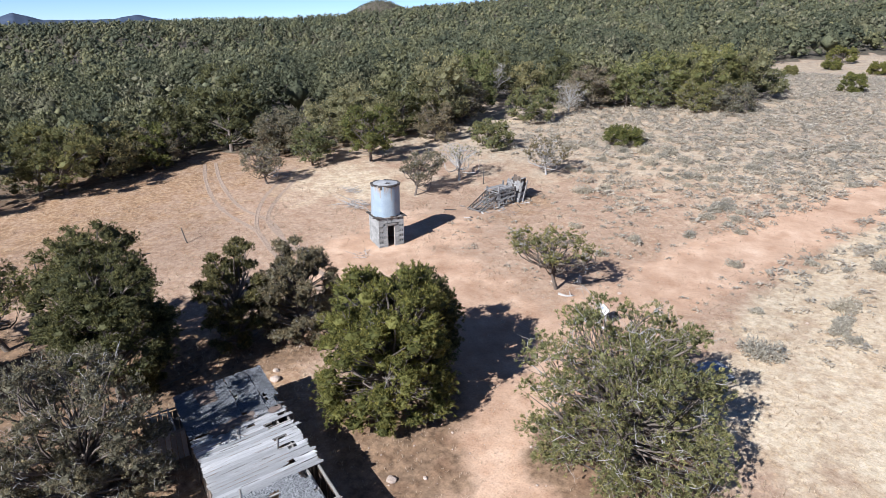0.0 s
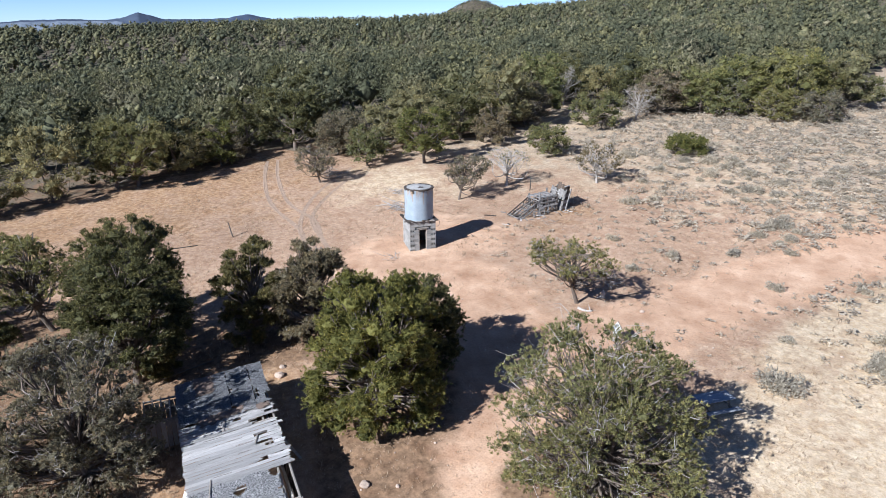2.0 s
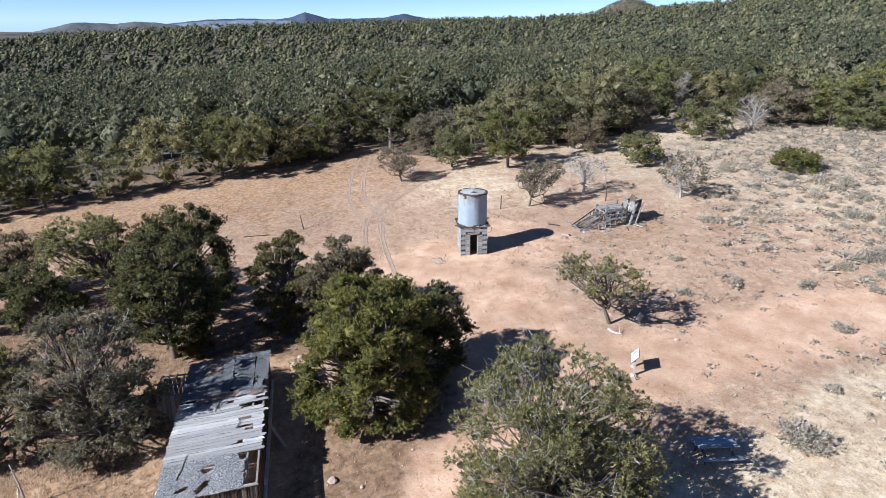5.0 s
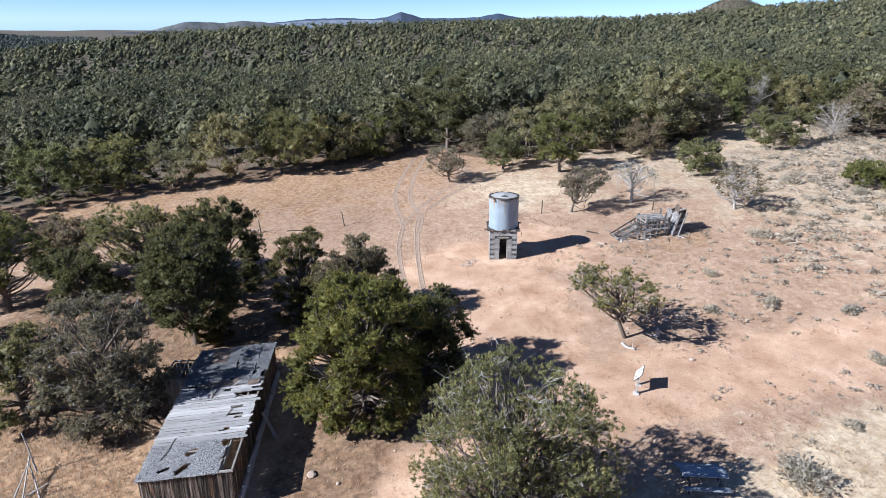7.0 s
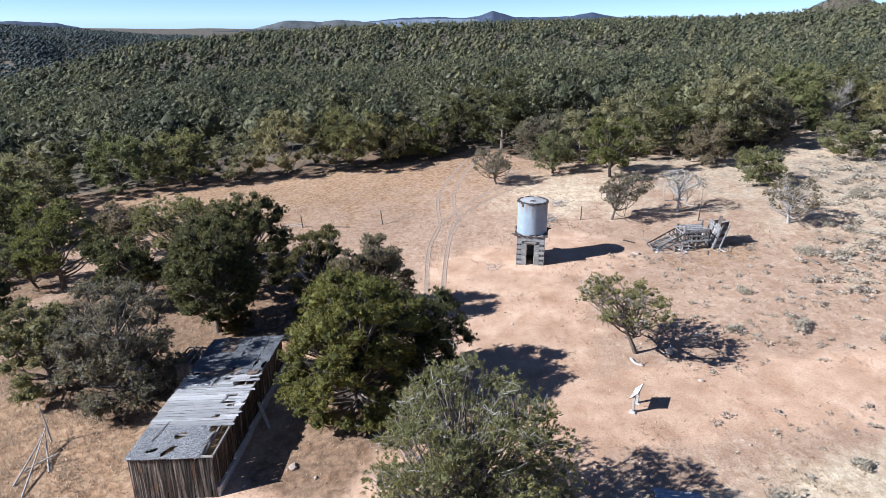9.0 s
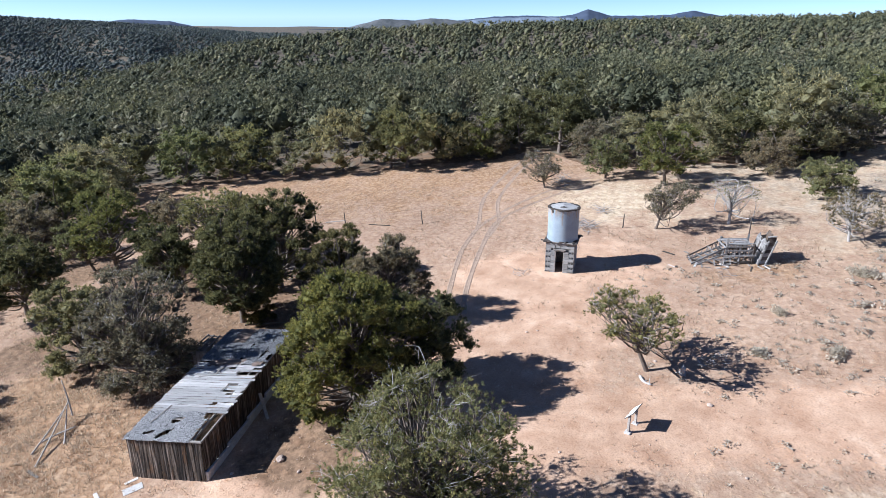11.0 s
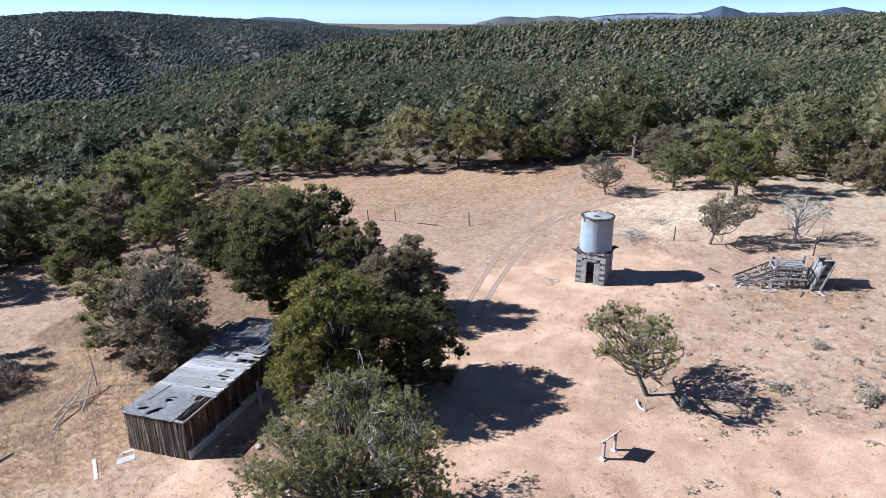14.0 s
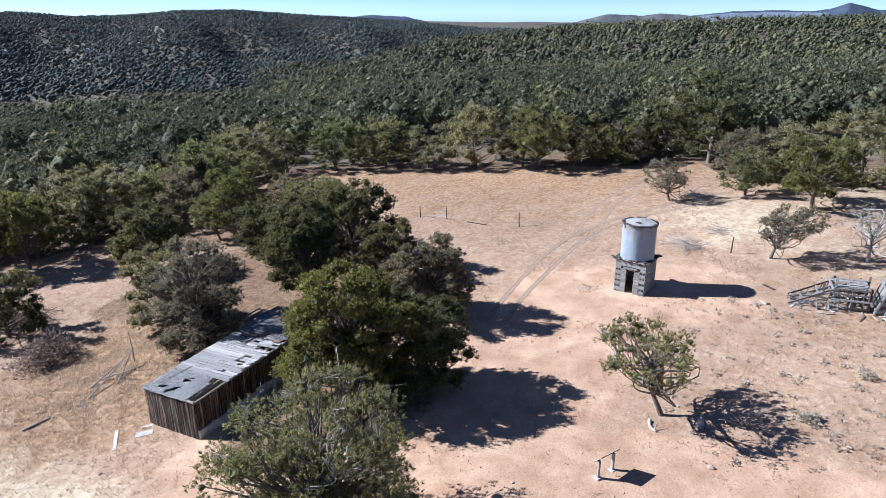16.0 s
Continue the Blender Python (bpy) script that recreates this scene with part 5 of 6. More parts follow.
def loose_board(name, label, a, b, w, d, material, lift=(0, 0), category="board", group=""):
    """A board lying or leaning on the ground between two places."""
    za, zb = z_at(*a) + d / 2 + lift[0], z_at(*b) + d / 2 + lift[1]
    bm = bmesh.new()
    beam(bm, (*a, za), (*b, zb), w, d, 0, 0.004)
    ob = part(name, bm, material, None)
    return tagged(ob, label, category, group)


def shed_place(x, y):
    p = SHED @ Vector((x, y, 0))
    return (p.x, p.y)


loose_board("leaning_plank", "grey plank leaning on the shed's shaded wall", shed_place(4.75, 4.6), shed_place(4.02, 5.35), 0.16, 0.03, GREYWOOD, (0, 1.0))
loose_board("leaning_sheet", "pale board leaning on the shed wall", shed_place(-0.75, 2.5), shed_place(-0.06, 2.8), 0.75, 0.02, PLANK_X, (0, 1.5))
loose_board("fallen_plank", "pale plank lying before the shed", (-16.52, 6.33), (-15.13, 7.45), 0.17, 0.03, PALEWOOD)
loose_board("fallen_plank", "pale plank lying before the shed", (-18.2, 2.3), (-17.7, 3.1), 0.14, 0.03, GREYWOOD)
loose_board("fallen_board", "pale square board lying before the shed", (-16.4, 7.67), (-16.85, 8.42), 0.48, 0.02, CONCRETE)
loose_board("fallen_board", "small pale board by the shed's corner", (-17.0, 7.5), (-17.35, 8.0), 0.16, 0.02, PALEWOOD)

# ---- block hut and tank ----
HUT = pose(-37.42, 32.0, 2.93, 0, 0, 70.6)


def hollow_block():
    """A concrete block laid so that its two cores show."""
    bm = bmesh.new()
    for cx, cz, w, h in ((0, 0.082, 0.39, 0.024), (0, -0.082, 0.39, 0.024), (-0.18, 0, 0.03, 0.14), (0, 0, 0.05, 0.14), (0.18, 0, 0.03, 0.14)):
        box(bm, (w, 0.19, h), Matrix.Translation((cx, 0, cz)))
    return bm


def build_hut():
    rng = random.Random(4)
    hut = thing("pump_house", "grey concrete block hut with an open doorway under a tank", "hut", HUT)
    bm = bmesh.new()
    H = 2.4
    for sx, sy, px, py, z0, z1 in ((0.72, 0.06, -0.68, -0.885, 0, H), (0.74, 0.06, 0.67, -0.885, 0, H), (0.62, 0.06, -0.01, -0.885, 1.92, H),
                                   (0.16, 1.74, -0.95, 0, 0, H), (0.16, 1.74, 0.95, 0, 0, H), (2.06, 0.16, 0, 0.95, 0, H)):
        box(bm, (sx, sy, z1 - z0 + 0.2), Matrix.Translation((px, py, (z0 + z1) / 2 - 0.1)))
    core = part("block_wall", bm, MORTAR, hut)
    shapes = {}

    def block(x, y, z, w, turn, hollow=False):
        key = (round(w, 2), hollow)
        if key not in shapes:
            b2 = hollow_block() if hollow else bmesh.new()
            if not hollow:
                box(b2, (w - 0.014, 0.2, 0.186), Matrix.Identity(4), 0.006)
            me = bpy.data.meshes.new("block")
            b2.to_mesh(me)
            b2.free()
            me.materials.append(BLOCK)
            shapes[key] = me
        ob = new("block", shapes[key])
        ob.parent = core
        ob.matrix_local = pose(x, y, z, rng.uniform(-0.4, 0.4), rng.uniform(-0.4, 0.4), turn + rng.uniform(-0.5, 0.5))

    for k in range(12):
        z = 0.1 + 0.2 * k
        odd = k % 2
        block(-0.85, -0.955, z, 0.4, 0, hollow=not odd and k < 10)
        block(0.85, -0.955, z, 0.4, 0, hollow=not odd and k < 10)
        if k < 9:
            block(-0.49, -0.955, z, 0.32, 0)
            block(0.47, -0.955, z, 0.36, 0)
        elif k > 9:
            for x in (-0.45, -0.05, 0.35) if odd else (-0.5, -0.15, 0.2, 0.5):
                block(x, -0.955, z, 0.4 if odd else 0.33, 0)
        for side, turn in ((0.955, 90), (-0.955, 90)):
            ys = (-0.62, -0.22, 0.18, 0.58) if odd else (-0.72, -0.42, -0.02, 0.38, 0.7)
            for y in ys:
                block(side, y, z, 0.4 if odd or abs(y) < 0.6 else 0.28, turn)
        for x in (-0.84, -0.42, 0, 0.42, 0.84) if odd else (-0.94, -0.63, -0.21, 0.21, 0.63, 0.94):
            block(x, 0.955, z, 0.42 if abs(x) < 0.9 else 0.21, 0)
    bm = bmesh.new()
    box(bm, (0.95, 0.26, 0.1), Matrix.Translation((-0.02, -0.99, 1.9)), 0.012)
    lintel = part("lintel", bm, GREYWOOD_X, hut, "splintered grey wooden lintel over the doorway")
    for k in range(8):
        bm = bmesh.new()
        box(bm, (0.05, 0.03, 0.06 + 0.05 * rng.random()), Matrix.Translation((-0.3 + 0.085 * k, -1.09, 1.83)), 0.004)
        part("splinter", bm, GREYWOOD, lintel)
    for x in (-0.32, 0.29):
        bm = bmesh.new()
        box(bm, (0.05, 0.16, 1.88), Matrix.Translation((x, -0.97, 0.92)), 0.006)
        part("door_jamb", bm, GREYWOOD, hut)
    # plank deck that carries the tank
    for k in range(9):
        bm = bmesh.new()
        x = -1.12 + 0.28 * k
        beam(bm, (x, -1.1 - rng.uniform(0, 0.14), 2.46), (x, 1.12 + rng.uniform(0, 0.25), 2.46), 0.25, 0.05, 0, 0.008)
        part("deck_plank", bm, BLACKWOOD if k in (0, 8) else GREYWOOD, hut)
    for a, b in (((-1.45, -0.85), (-0.75, -1.12)), ((-1.3, 0.9), (1.45, 0.8)), ((0.9, -1.15), (1.3, 0.95)), ((-0.7, -1.2), (-1.05, -0.7)), ((0.35, -1.2), (0.6, -0.8))):
        bm = bmesh.new()
        beam(bm, (*a, 2.41 + rng.uniform(0.06, 0.1)), (*b, 2.53), 0.11, 0.07)
        part("deck_timber", bm, BLACKWOOD, hut)
    hoop = Net()
    t = np.linspace(-1.5, 1.7, 14)
    hoop.tube(np.stack([1.12 + 0.26 * np.cos(t), np.full(14, -1.0), 2.2 + 0.32 * np.sin(t)], 1), np.full(14, 0.012), 4)
    v, f = hoop.arrays()
    solid("wire_loop", v, f, STEEL, hut, "thin bent wire loop")


def build_tank():
    rng = np.random.default_rng(6)
    tank = thing("water_tank", "dented pale blue steel water tank streaked with rust", "water tank", pose(-37.42, 32.0, 2.93 + 2.49, 0, 0, 70.6))
    n, rows, r, h = 44, 16, 1.12, 2.42
    v, f = [], []
    for j in range(rows + 1):
        for i in range(n):
            a = 2 * math.pi * i / n
            dent = 0.014 * math.cos(a * 9 + 0.6) + 0.008 * math.sin(a * 5 + j * 0.35) - 0.03 * math.exp(-((a - 4.9) / 0.22) ** 2) * (0.4 + 0.6 * j / rows)
            ring = 0.016 if j in (0, rows) else 0.0
            v.append(((r + dent + ring) * math.cos(a), (r + dent + ring) * math.sin(a), h * j / rows + 0.01 * math.sin(a * 3) * (j == rows)))
    for j in range(rows):
        for i in range(n):
            p, q = j * n + i, j * n + (i + 1) % n
            f += [(p, q, q + n), (p, q + n, p + n)]
    solid("tank_shell", v, f, TANK, tank, smooth=True)
    v, f = [], []
    rr = np.linspace(1.12, 0.02, 12)
    for j, q in enumerate(rr):
        for i in range(n):
            a = 2 * math.pi * i / n
            v.append((q * math.cos(a), q * math.sin(a), h + 0.02 + 0.17 * (1 - q / 1.12) + 0.02 * math.cos(a * 4) * q + rng.uniform(-0.004, 0.004)))
    for j in range(11):
        for i in range(n):
            p, q = j * n + i, j * n + (i + 1) % n
            c = (np.array(v[p]) + np.array(v[q + n])) / 2
            if ((c[0] - 0.02) / 0.23) ** 2 + ((c[1] + 0.5) / 0.15) ** 2 < 1 + rng.uniform(-0.2, 0.2):
                continue
            f += [(p, q, q + n), (p, q + n, p + n)]
    lid = solid("tank_lid", v, f, TANK_LID, tank, "rusty pale lid with a torn hole")
    bm = bmesh.new()
    for k in range(2):
        beam(bm, (-0.2 + 0.2 * k, -0.62, h + 0.10), (0.1 + 0.12 * k, -0.40, h + 0.13), 0.1, 0.01)
    part("torn_flap", bm, BLACKWOOD, lid)
    for i in range(n):
        if rng.random() < 0.2:
            continue
        a = 2 * math.pi * (i + 0.5) / n
        bm = bmesh.new()
        q = 1.09 + rng.uniform(-0.03, 0.05)
        drop = rng.uniform(0.07, 0.15) if rng.random() > 0.12 else rng.uniform(0.25, 0.5)
        box(bm, (0.05, 0.17, drop), Matrix.Rotation(a, 4, "Z") @ Matrix.Translation((q + 0.03, 0, h + 0.06 - drop / 2)), 0.008)
        box(bm, (rng.uniform(0.1, 0.2), 0.17, 0.04), Matrix.Rotation(a, 4, "Z") @ Matrix.Translation((q - 0.05, 0, h + 0.045)), 0.008)
        part("rim_crust", bm, BLACKWOOD, tank, "dark crumbling tar crust on the rim")
    bm = bmesh.new()
    bmesh.ops.create_cone(bm, segments=n, radius1=1.1, radius2=1.1, depth=0.03, cap_ends=True, matrix=Matrix.Translation((0, 0, 0.02)))
    part("tank_floor", bm, BLACKWOOD, tank)
    for i in range(n):
        if rng.random() < 0.45:
            a = 2 * math.pi * i / n
            bm = bmesh.new()
            box(bm, (0.06, 0.2, 0.06 + rng.uniform(0, 0.05)), Matrix.Rotation(a, 4, "Z") @ Matrix.Translation((1.16, 0, 0.04)), 0.01)
            part("foot_crust", bm, BLACKWOOD if rng.random() > 0.4 else GREYWOOD, tank)


build_hut()
build_tank()

# ---- collapsed loading chute ----
CHUTE = (-36.3, 44.3, 80.8)


def build_chute():
    rng = random.Random(17)
    ox, oy, turn = CHUTE
    root = thing("cattle_chute", "collapsed grey timber cattle chute in a heap of boards", "wooden wreck", pose(ox, oy, z_at(ox, oy), 0, 0, turn))
    slope = 0.075

    def g(x):
        return slope * x * 0.9

    def put(a, b, w=0.12, d=0.035, name="board", roll=None, material=None):
        bm = bmesh.new()
        beam(bm, a, b, w, d, rng.uniform(-20, 20) if roll is None else roll, 0.005)
        part(name, bm, material or (CHUTEWOOD if rng.random() > 0.18 else BLACKWOOD), root)

    # standing pen: posts, rails and studs, a slatted top, and a back boarded dark as the pen's shade
    x0, x1, yf, yb, top = -0.45, 1.4, -0.78, 0.8, 1.42
    for x, y, h in ((x0, yf, 1.95), (0.5, yf, 1.4), (x1, yf, 1.5), (x0, yb, 1.6), (0.5, yb, 1.4), (x1, yb, 1.75)):
        put((x, y, g(x) - 0.12), (x + rng.uniform(-0.05, 0.05), y + rng.uniform(-0.05, 0.05), g(x) + h), 0.14, 0.13, "post", 0)
    for y in (yf - 0.08, yb + 0.08):
        for z in (0.16, 0.62, 1.02, 1.36):
            put((x0 - 0.12, y, g(x0) + z + rng.uniform(-0.04, 0.04)), (x1 + 0.12, y + rng.uniform(-0.04, 0.04), g(x1) + z + rng.uniform(-0.07, 0.03)), 0.12, 0.045, "rail", 90)
    for x, z0, z1 in ((-0.12, 0.1, 0.66), (0.18, 0.6, 1.35), (0.82, 0.1, 1.05), (1.08, 0.6, 1.36), (1.2, 0.1, 0.64)):
        put((x, yf - 0.02, g(x) + z0), (x + rng.uniform(-0.06, 0.06), yf - 0.02, g(x) + z1), 0.08, 0.05, "stud", 0)
    # boards added at the back: their dark colour gives the pen a shaded inside
    for k in range(9):
        x = x0 + 0.1 + 0.2 * k
        put((x, yb - 0.06, g(x) + rng.uniform(0, 0.15)), (x + rng.uniform(-0.05, 0.05), yb - 0.06, g(x) + rng.uniform(0.95, 1.35)), 0.17, 0.025, "back_board", 0, BLACKWOOD)
    for k in range(8):
        y = yf + 0.02 + 0.215 * k
        a, b = x0 - rng.uniform(0.0, 0.35), x1 + rng.uniform(-0.25, 0.12)
        if k == 3:
            a += 0.9
        put((a, y + rng.uniform(-0.05, 0.05), g(a) + top + rng.uniform(0, 0.06)), (b, y + rng.uniform(-0.09, 0.09), g(b) + top + rng.uniform(-0.05, 0.06)), rng.uniform(0.09, 0.17), 0.03, "top_slat", rng.uniform(-8, 8), CHUTEWOOD)
    for x in (-0.3, 0.25, 0.75, 1.25):
        put((x, yf - 0.1, g(x) + top - 0.04), (x + rng.uniform(-0.12, 0.12), yb + 0.12, g(x) + top + rng.uniform(-0.06, 0.02)), 0.11, 0.05, "cross_bearer", 0)
    for k in range(10):
        x = rng.uniform(x0, x1 - 0.4)
        put((x, rng.uniform(-0.5, 0.6), g(x) + rng.uniform(0.03, 0.5)), (x + rng.uniform(-0.5, 0.9), rng.uniform(-0.5, 0.6), g(x) + rng.uniform(0.3, 1.2)), rng.uniform(0.08, 0.16), 0.035, material=BLACKWOOD if k % 2 else CHUTEWOOD)
    # sagging ramp: two ladder-like sides, and the slats that are left of its floor
    foot, head = -2.85, x0
    for y in (yf - 0.06, -0.15, yb):
        for hi, lo in ((1.34, 0.1), (0.84, -0.05)):
            end = foot + (0.0 if hi > 1 else 0.55) + rng.uniform(-0.1, 0.15)
            put((head, y, g(head) + hi), (end, y + rng.uniform(-0.12, 0.12), g(end) + max(0.05, lo)), 0.11, 0.05, "ramp_rail", 80)
    for y in (yf - 0.06, yb):
        for k in range(6):
            x = head - 0.22 - 0.34 * k
            t = (head - x) / (head - foot)
            put((x, y, g(x) + 1.34 - 1.22 * t), (x - 0.12 + rng.uniform(-0.08, 0.08), y, g(x) + max(0.03, 0.86 - 1.15 * t)), 0.07, 0.045, "rung", 0)
    for k in range(10):
        x = head - 0.12 - 0.25 * k
        t = (head - x) / (head - foot)
        if k in (4, 7):
            continue
        put((x, yf - 0.12, g(x) + 1.38 - 1.2 * t + rng.uniform(-0.05, 0.08)), (x + rng.uniform(-0.25, 0.2), rng.choice([0.1, yb + 0.08, yb + 0.1]), g(x) + 1.36 - 1.2 * t + rng.uniform(-0.12, 0.1)), rng.uniform(0.09, 0.15), 0.03, "ramp_slat", 0)
    for x, z in ((-0.75, 0.62), (-1.35, 0.5)):
        for dx, dz, ex, ez in ((0, 0, 0.48, 0.06), (0, 0, 0.1, -0.5), (0.48, 0.06, 0.58, -0.46), (0.1, -0.5, 0.58, -0.46)):
            put((x + dx, -1.12, g(x) + max(z + dz, 0.04)), (x + ex, -1.18, g(x) + max(z + ez, 0.04)), 0.09, 0.045, "frame_piece", 90)
    for k in range(30):
        x, y = rng.uniform(-2.9, -0.4), rng.uniform(-1.1, 1.0)
        hgt = max(0.06, 1.15 * (x + 3.0) / 2.6)
        a = rng.uniform(-0.6, 0.6)
        put((x, y, g(x) + rng.uniform(0.03, hgt)), (x + rng.uniform(0.4, 1.1) * math.cos(a), y + 0.9 * math.sin(a), g(x) + rng.uniform(0.03, hgt)), rng.uniform(0.06, 0.15), 0.03)
    # tilted end crate: a close-boarded wall, boarded cheeks and a dark upper box
    for k in range(8):
        y = -0.86 + 0.245 * k
        put((1.72, y, g(1.7) - 0.02), (2.2 + rng.uniform(-0.03, 0.03), y + 0.04, g(2.2) + 1.68 + rng.uniform(-0.1, 0.12)), 0.235, 0.03, "panel_slat", 0)
    for z in (0.25, 0.85, 1.45):
        put((1.70 + 0.28 * z, -1.0, g(1.7) + z), (1.72 + 0.28 * z, 1.0, g(1.7) + z + 0.03), 0.12, 0.06, "panel_rail", 70)
    for k in range(6):
        z = 0.12 + 0.27 * k
        for y in (-0.92, 0.95):
            put((1.8 + 0.28 * z, y, g(1.8) + z), (2.28 + 0.34 * z, y + 0.02, g(2.2) + z + 0.08), 0.25, 0.03, "crate_board", 84, BLACKWOOD if k % 2 else CHUTEWOOD)
    for x in (1.78, 2.3):
        for y in (-0.96, 0.99):
            put((x, y, g(x) - 0.06), (x + 0.55, y + 0.03, g(x) + 1.8), 0.1, 0.09, "crate_post", 0)
    for k in range(7):
        y = -0.55 + 0.22 * k
        put((2.62, y, g(2.4) + 1.12), (2.86, y + 0.02, g(2.5) + 1.98 + rng.uniform(-0.08, 0.08)), 0.21, 0.03, "box_board", 0, DARKWOOD)
    for k in range(5):
        put((2.3 + 0.12 * k, -0.66, g(2.4) + 1.3 + 0.02 * k), (2.36 + 0.12 * k, -0.66, g(2.4) + 1.95), 0.12, 0.03, "box_board", 90, DARKWOOD if k % 2 else BLACKWOOD)
    put((2.32, -0.7, g(2.4) + 1.96), (2.9, -0.62, g(2.5) + 2.02), 0.16, 0.05, "box_rail", 0)
    for k in range(22):
        x, y = rng.uniform(-4.6, 2.5), rng.choice([rng.uniform(-2.4, -1.1), rng.uniform(-1.9, -1.2), rng.uniform(1.1, 2.0)])
        a = rng.uniform(0, 3.1)
        l = rng.uniform(0.3, 1.1)
        p = root.matrix_world @ Vector((x, y, 0))
        q = root.matrix_world @ Vector((x + l * math.cos(a), y + l * math.sin(a), 0))
        loose_board("scrap_board", "bleached scrap board lying beside the wrecked chute", (p.x, p.y), (q.x, q.y), rng.uniform(0.07, 0.2), 0.03, (PALEWOOD, GREYWOOD, BLACKWOOD)[k % 3], (0.01, 0.03), "board", "scrap boards by the chute")


build_chute()

# ---- sign, table, posts ----


def build_sign():
    a, b = Vector((-17.13, 31.15, 0)), Vector((-17.8, 31.7, 0))
    mid = (a + b) / 2
    turn = math.degrees(math.atan2((b - a).y, (b - a).x))
    wide = (b - a).length
    z0 = z_at(mid.x, mid.y)
    sign = thing("trail_sign", "low slanted information panel on two grey posts", "sign", pose(mid.x, mid.y, z0, 0, 0, turn))
    for s in (-1, 1):
        bm = bmesh.new()
        box(bm, (0.11, 0.11, 0.98), Matrix.Translation((s * wide / 2, 0, 0.38)), 0.008)
        part("post", bm, GREYWOOD, sign)
        bm = bmesh.new()
        box(bm, (0.3, 0.3, 0.1), Matrix.Translation((s * wide / 2, 0, 0.0)), 0.02)
        part("post_footing", bm, CONCRETE, sign)
    tilt = pose(0, 0, 0.93, SIGN_TILT, 0, 0)
    bm = bmesh.new()
    box(bm, (wide + 0.2, 0.6, 0.03), tilt, 0.004)
    frame_ob = part("panel_frame", bm, STEEL, sign)
    bm = bmesh.new()
    box(bm, (wide + 0.14, 0.54, 0.012), tilt @ Matrix.Translation((0, 0, 0.016)), 0.002)
    face = part("panel_face", bm, PANEL, frame_ob, "faded pale information panel")
    for k in range(5):
        bm = bmesh.new()
        box(bm, (wide * (0.36 if k else 0.8), 0.02, 0.006), tilt @ Matrix.Translation((-0.2 if k else 0, 0.2 - 0.09 * k, 0.024)))
        part("text_bar", bm, STEEL, frame_ob)
    bm = bmesh.new()
    box(bm, (wide * 0.35, 0.3, 0.006), tilt @ Matrix.Translation((0.26, -0.03, 0.024)))
    part("picture_patch", bm, TABLETOP, frame_ob)


SIGN_TILT = -48
build_sign()


def build_table():
    x, y = -10.54, 30.0
    table = thing("picnic_table", "blue-grey picnic table with benches in tree shade", "picnic table", pose(x, y, z_at(x, y), 0, 0, 68.6))
    for k in range(5):
        bm = bmesh.new()
        box(bm, (1.84, 0.14, 0.04), Matrix.Translation((0, -0.3 + 0.15 * k, 0.74)), 0.006)
        part("top_plank", bm, TABLETOP, table)
    for s in (-1, 1):
        for k in (0, 1):
            bm = bmesh.new()
            box(bm, (1.84, 0.13, 0.04), Matrix.Translation((0, s * (0.66 + 0.14 * k), 0.44)), 0.006)
            part("bench_plank", bm, TABLETOP, table)
    for sx in (-0.62, 0.62):
        for s in (-1, 1):
            bm = bmesh.new()
            beam(bm, (sx, s * 0.5, -0.03), (sx, s * 0.2, 0.71), 0.08, 0.06)
            part("leg", bm, STEEL, table)
        bm = bmesh.new()
        beam(bm, (sx, -0.8, 0.4), (sx, 0.8, 0.4), 0.06, 0.05)
        part("bench_bearer", bm, STEEL, table)
        bm = bmesh.new()
        beam(bm, (sx, -0.35, 0.69), (sx, 0.35, 0.69), 0.06, 0.05)
        part("top_bearer", bm, STEEL, table)


build_table()


def build_post(x, y, h, lean, turn, r=0.05):
    net = Net()
    t = np.linspace(0, 1, 5)
    net.tube(np.stack([lean * t * h, 0.02 * np.sin(t * 5), -0.1 + t * (h + 0.1)], 1), r * (1.1 - 0.25 * t), 7)
    v, f = net.arrays()
    ob = solid("fence_post", v, f, BLACKWOOD, smooth=True)
    ob.matrix_world = pose(x, y, z_at(x, y), 0, 0, turn)
    tagged(ob, "old dark wooden fence post standing in dry grass", "fence post", "old fence posts")


for spec in ((-50.3, 21.5, 1.25, 0.42, 200), (-52.1, 14.0, 1.2, 0.12, 250), (-52.7, 11.0, 1.1, 0.02, 0), (-44.9, 38.9, 1.3, 0.03, 60), (-41.3, 48.2, 1.5, 0.04, 20), (-48.0, 9.0, 0.5, 0.3, 90)):
    build_post(*spec)
loose_board("fallen_rail", "fallen grey fence rail in dry grass", (-51.2, 16.3), (-50.4, 18.4), 0.09, 0.07, BLACKWOOD, category="fence rail", group="fallen fence rails")
loose_board("fallen_rail", "fallen pale fence rail in dry grass", (-52.6, 12.0), (-52.2, 14.0), 0.09, 0.07, DEADWOOD, (0.15, 0.3), "fence rail", "fallen fence rails")


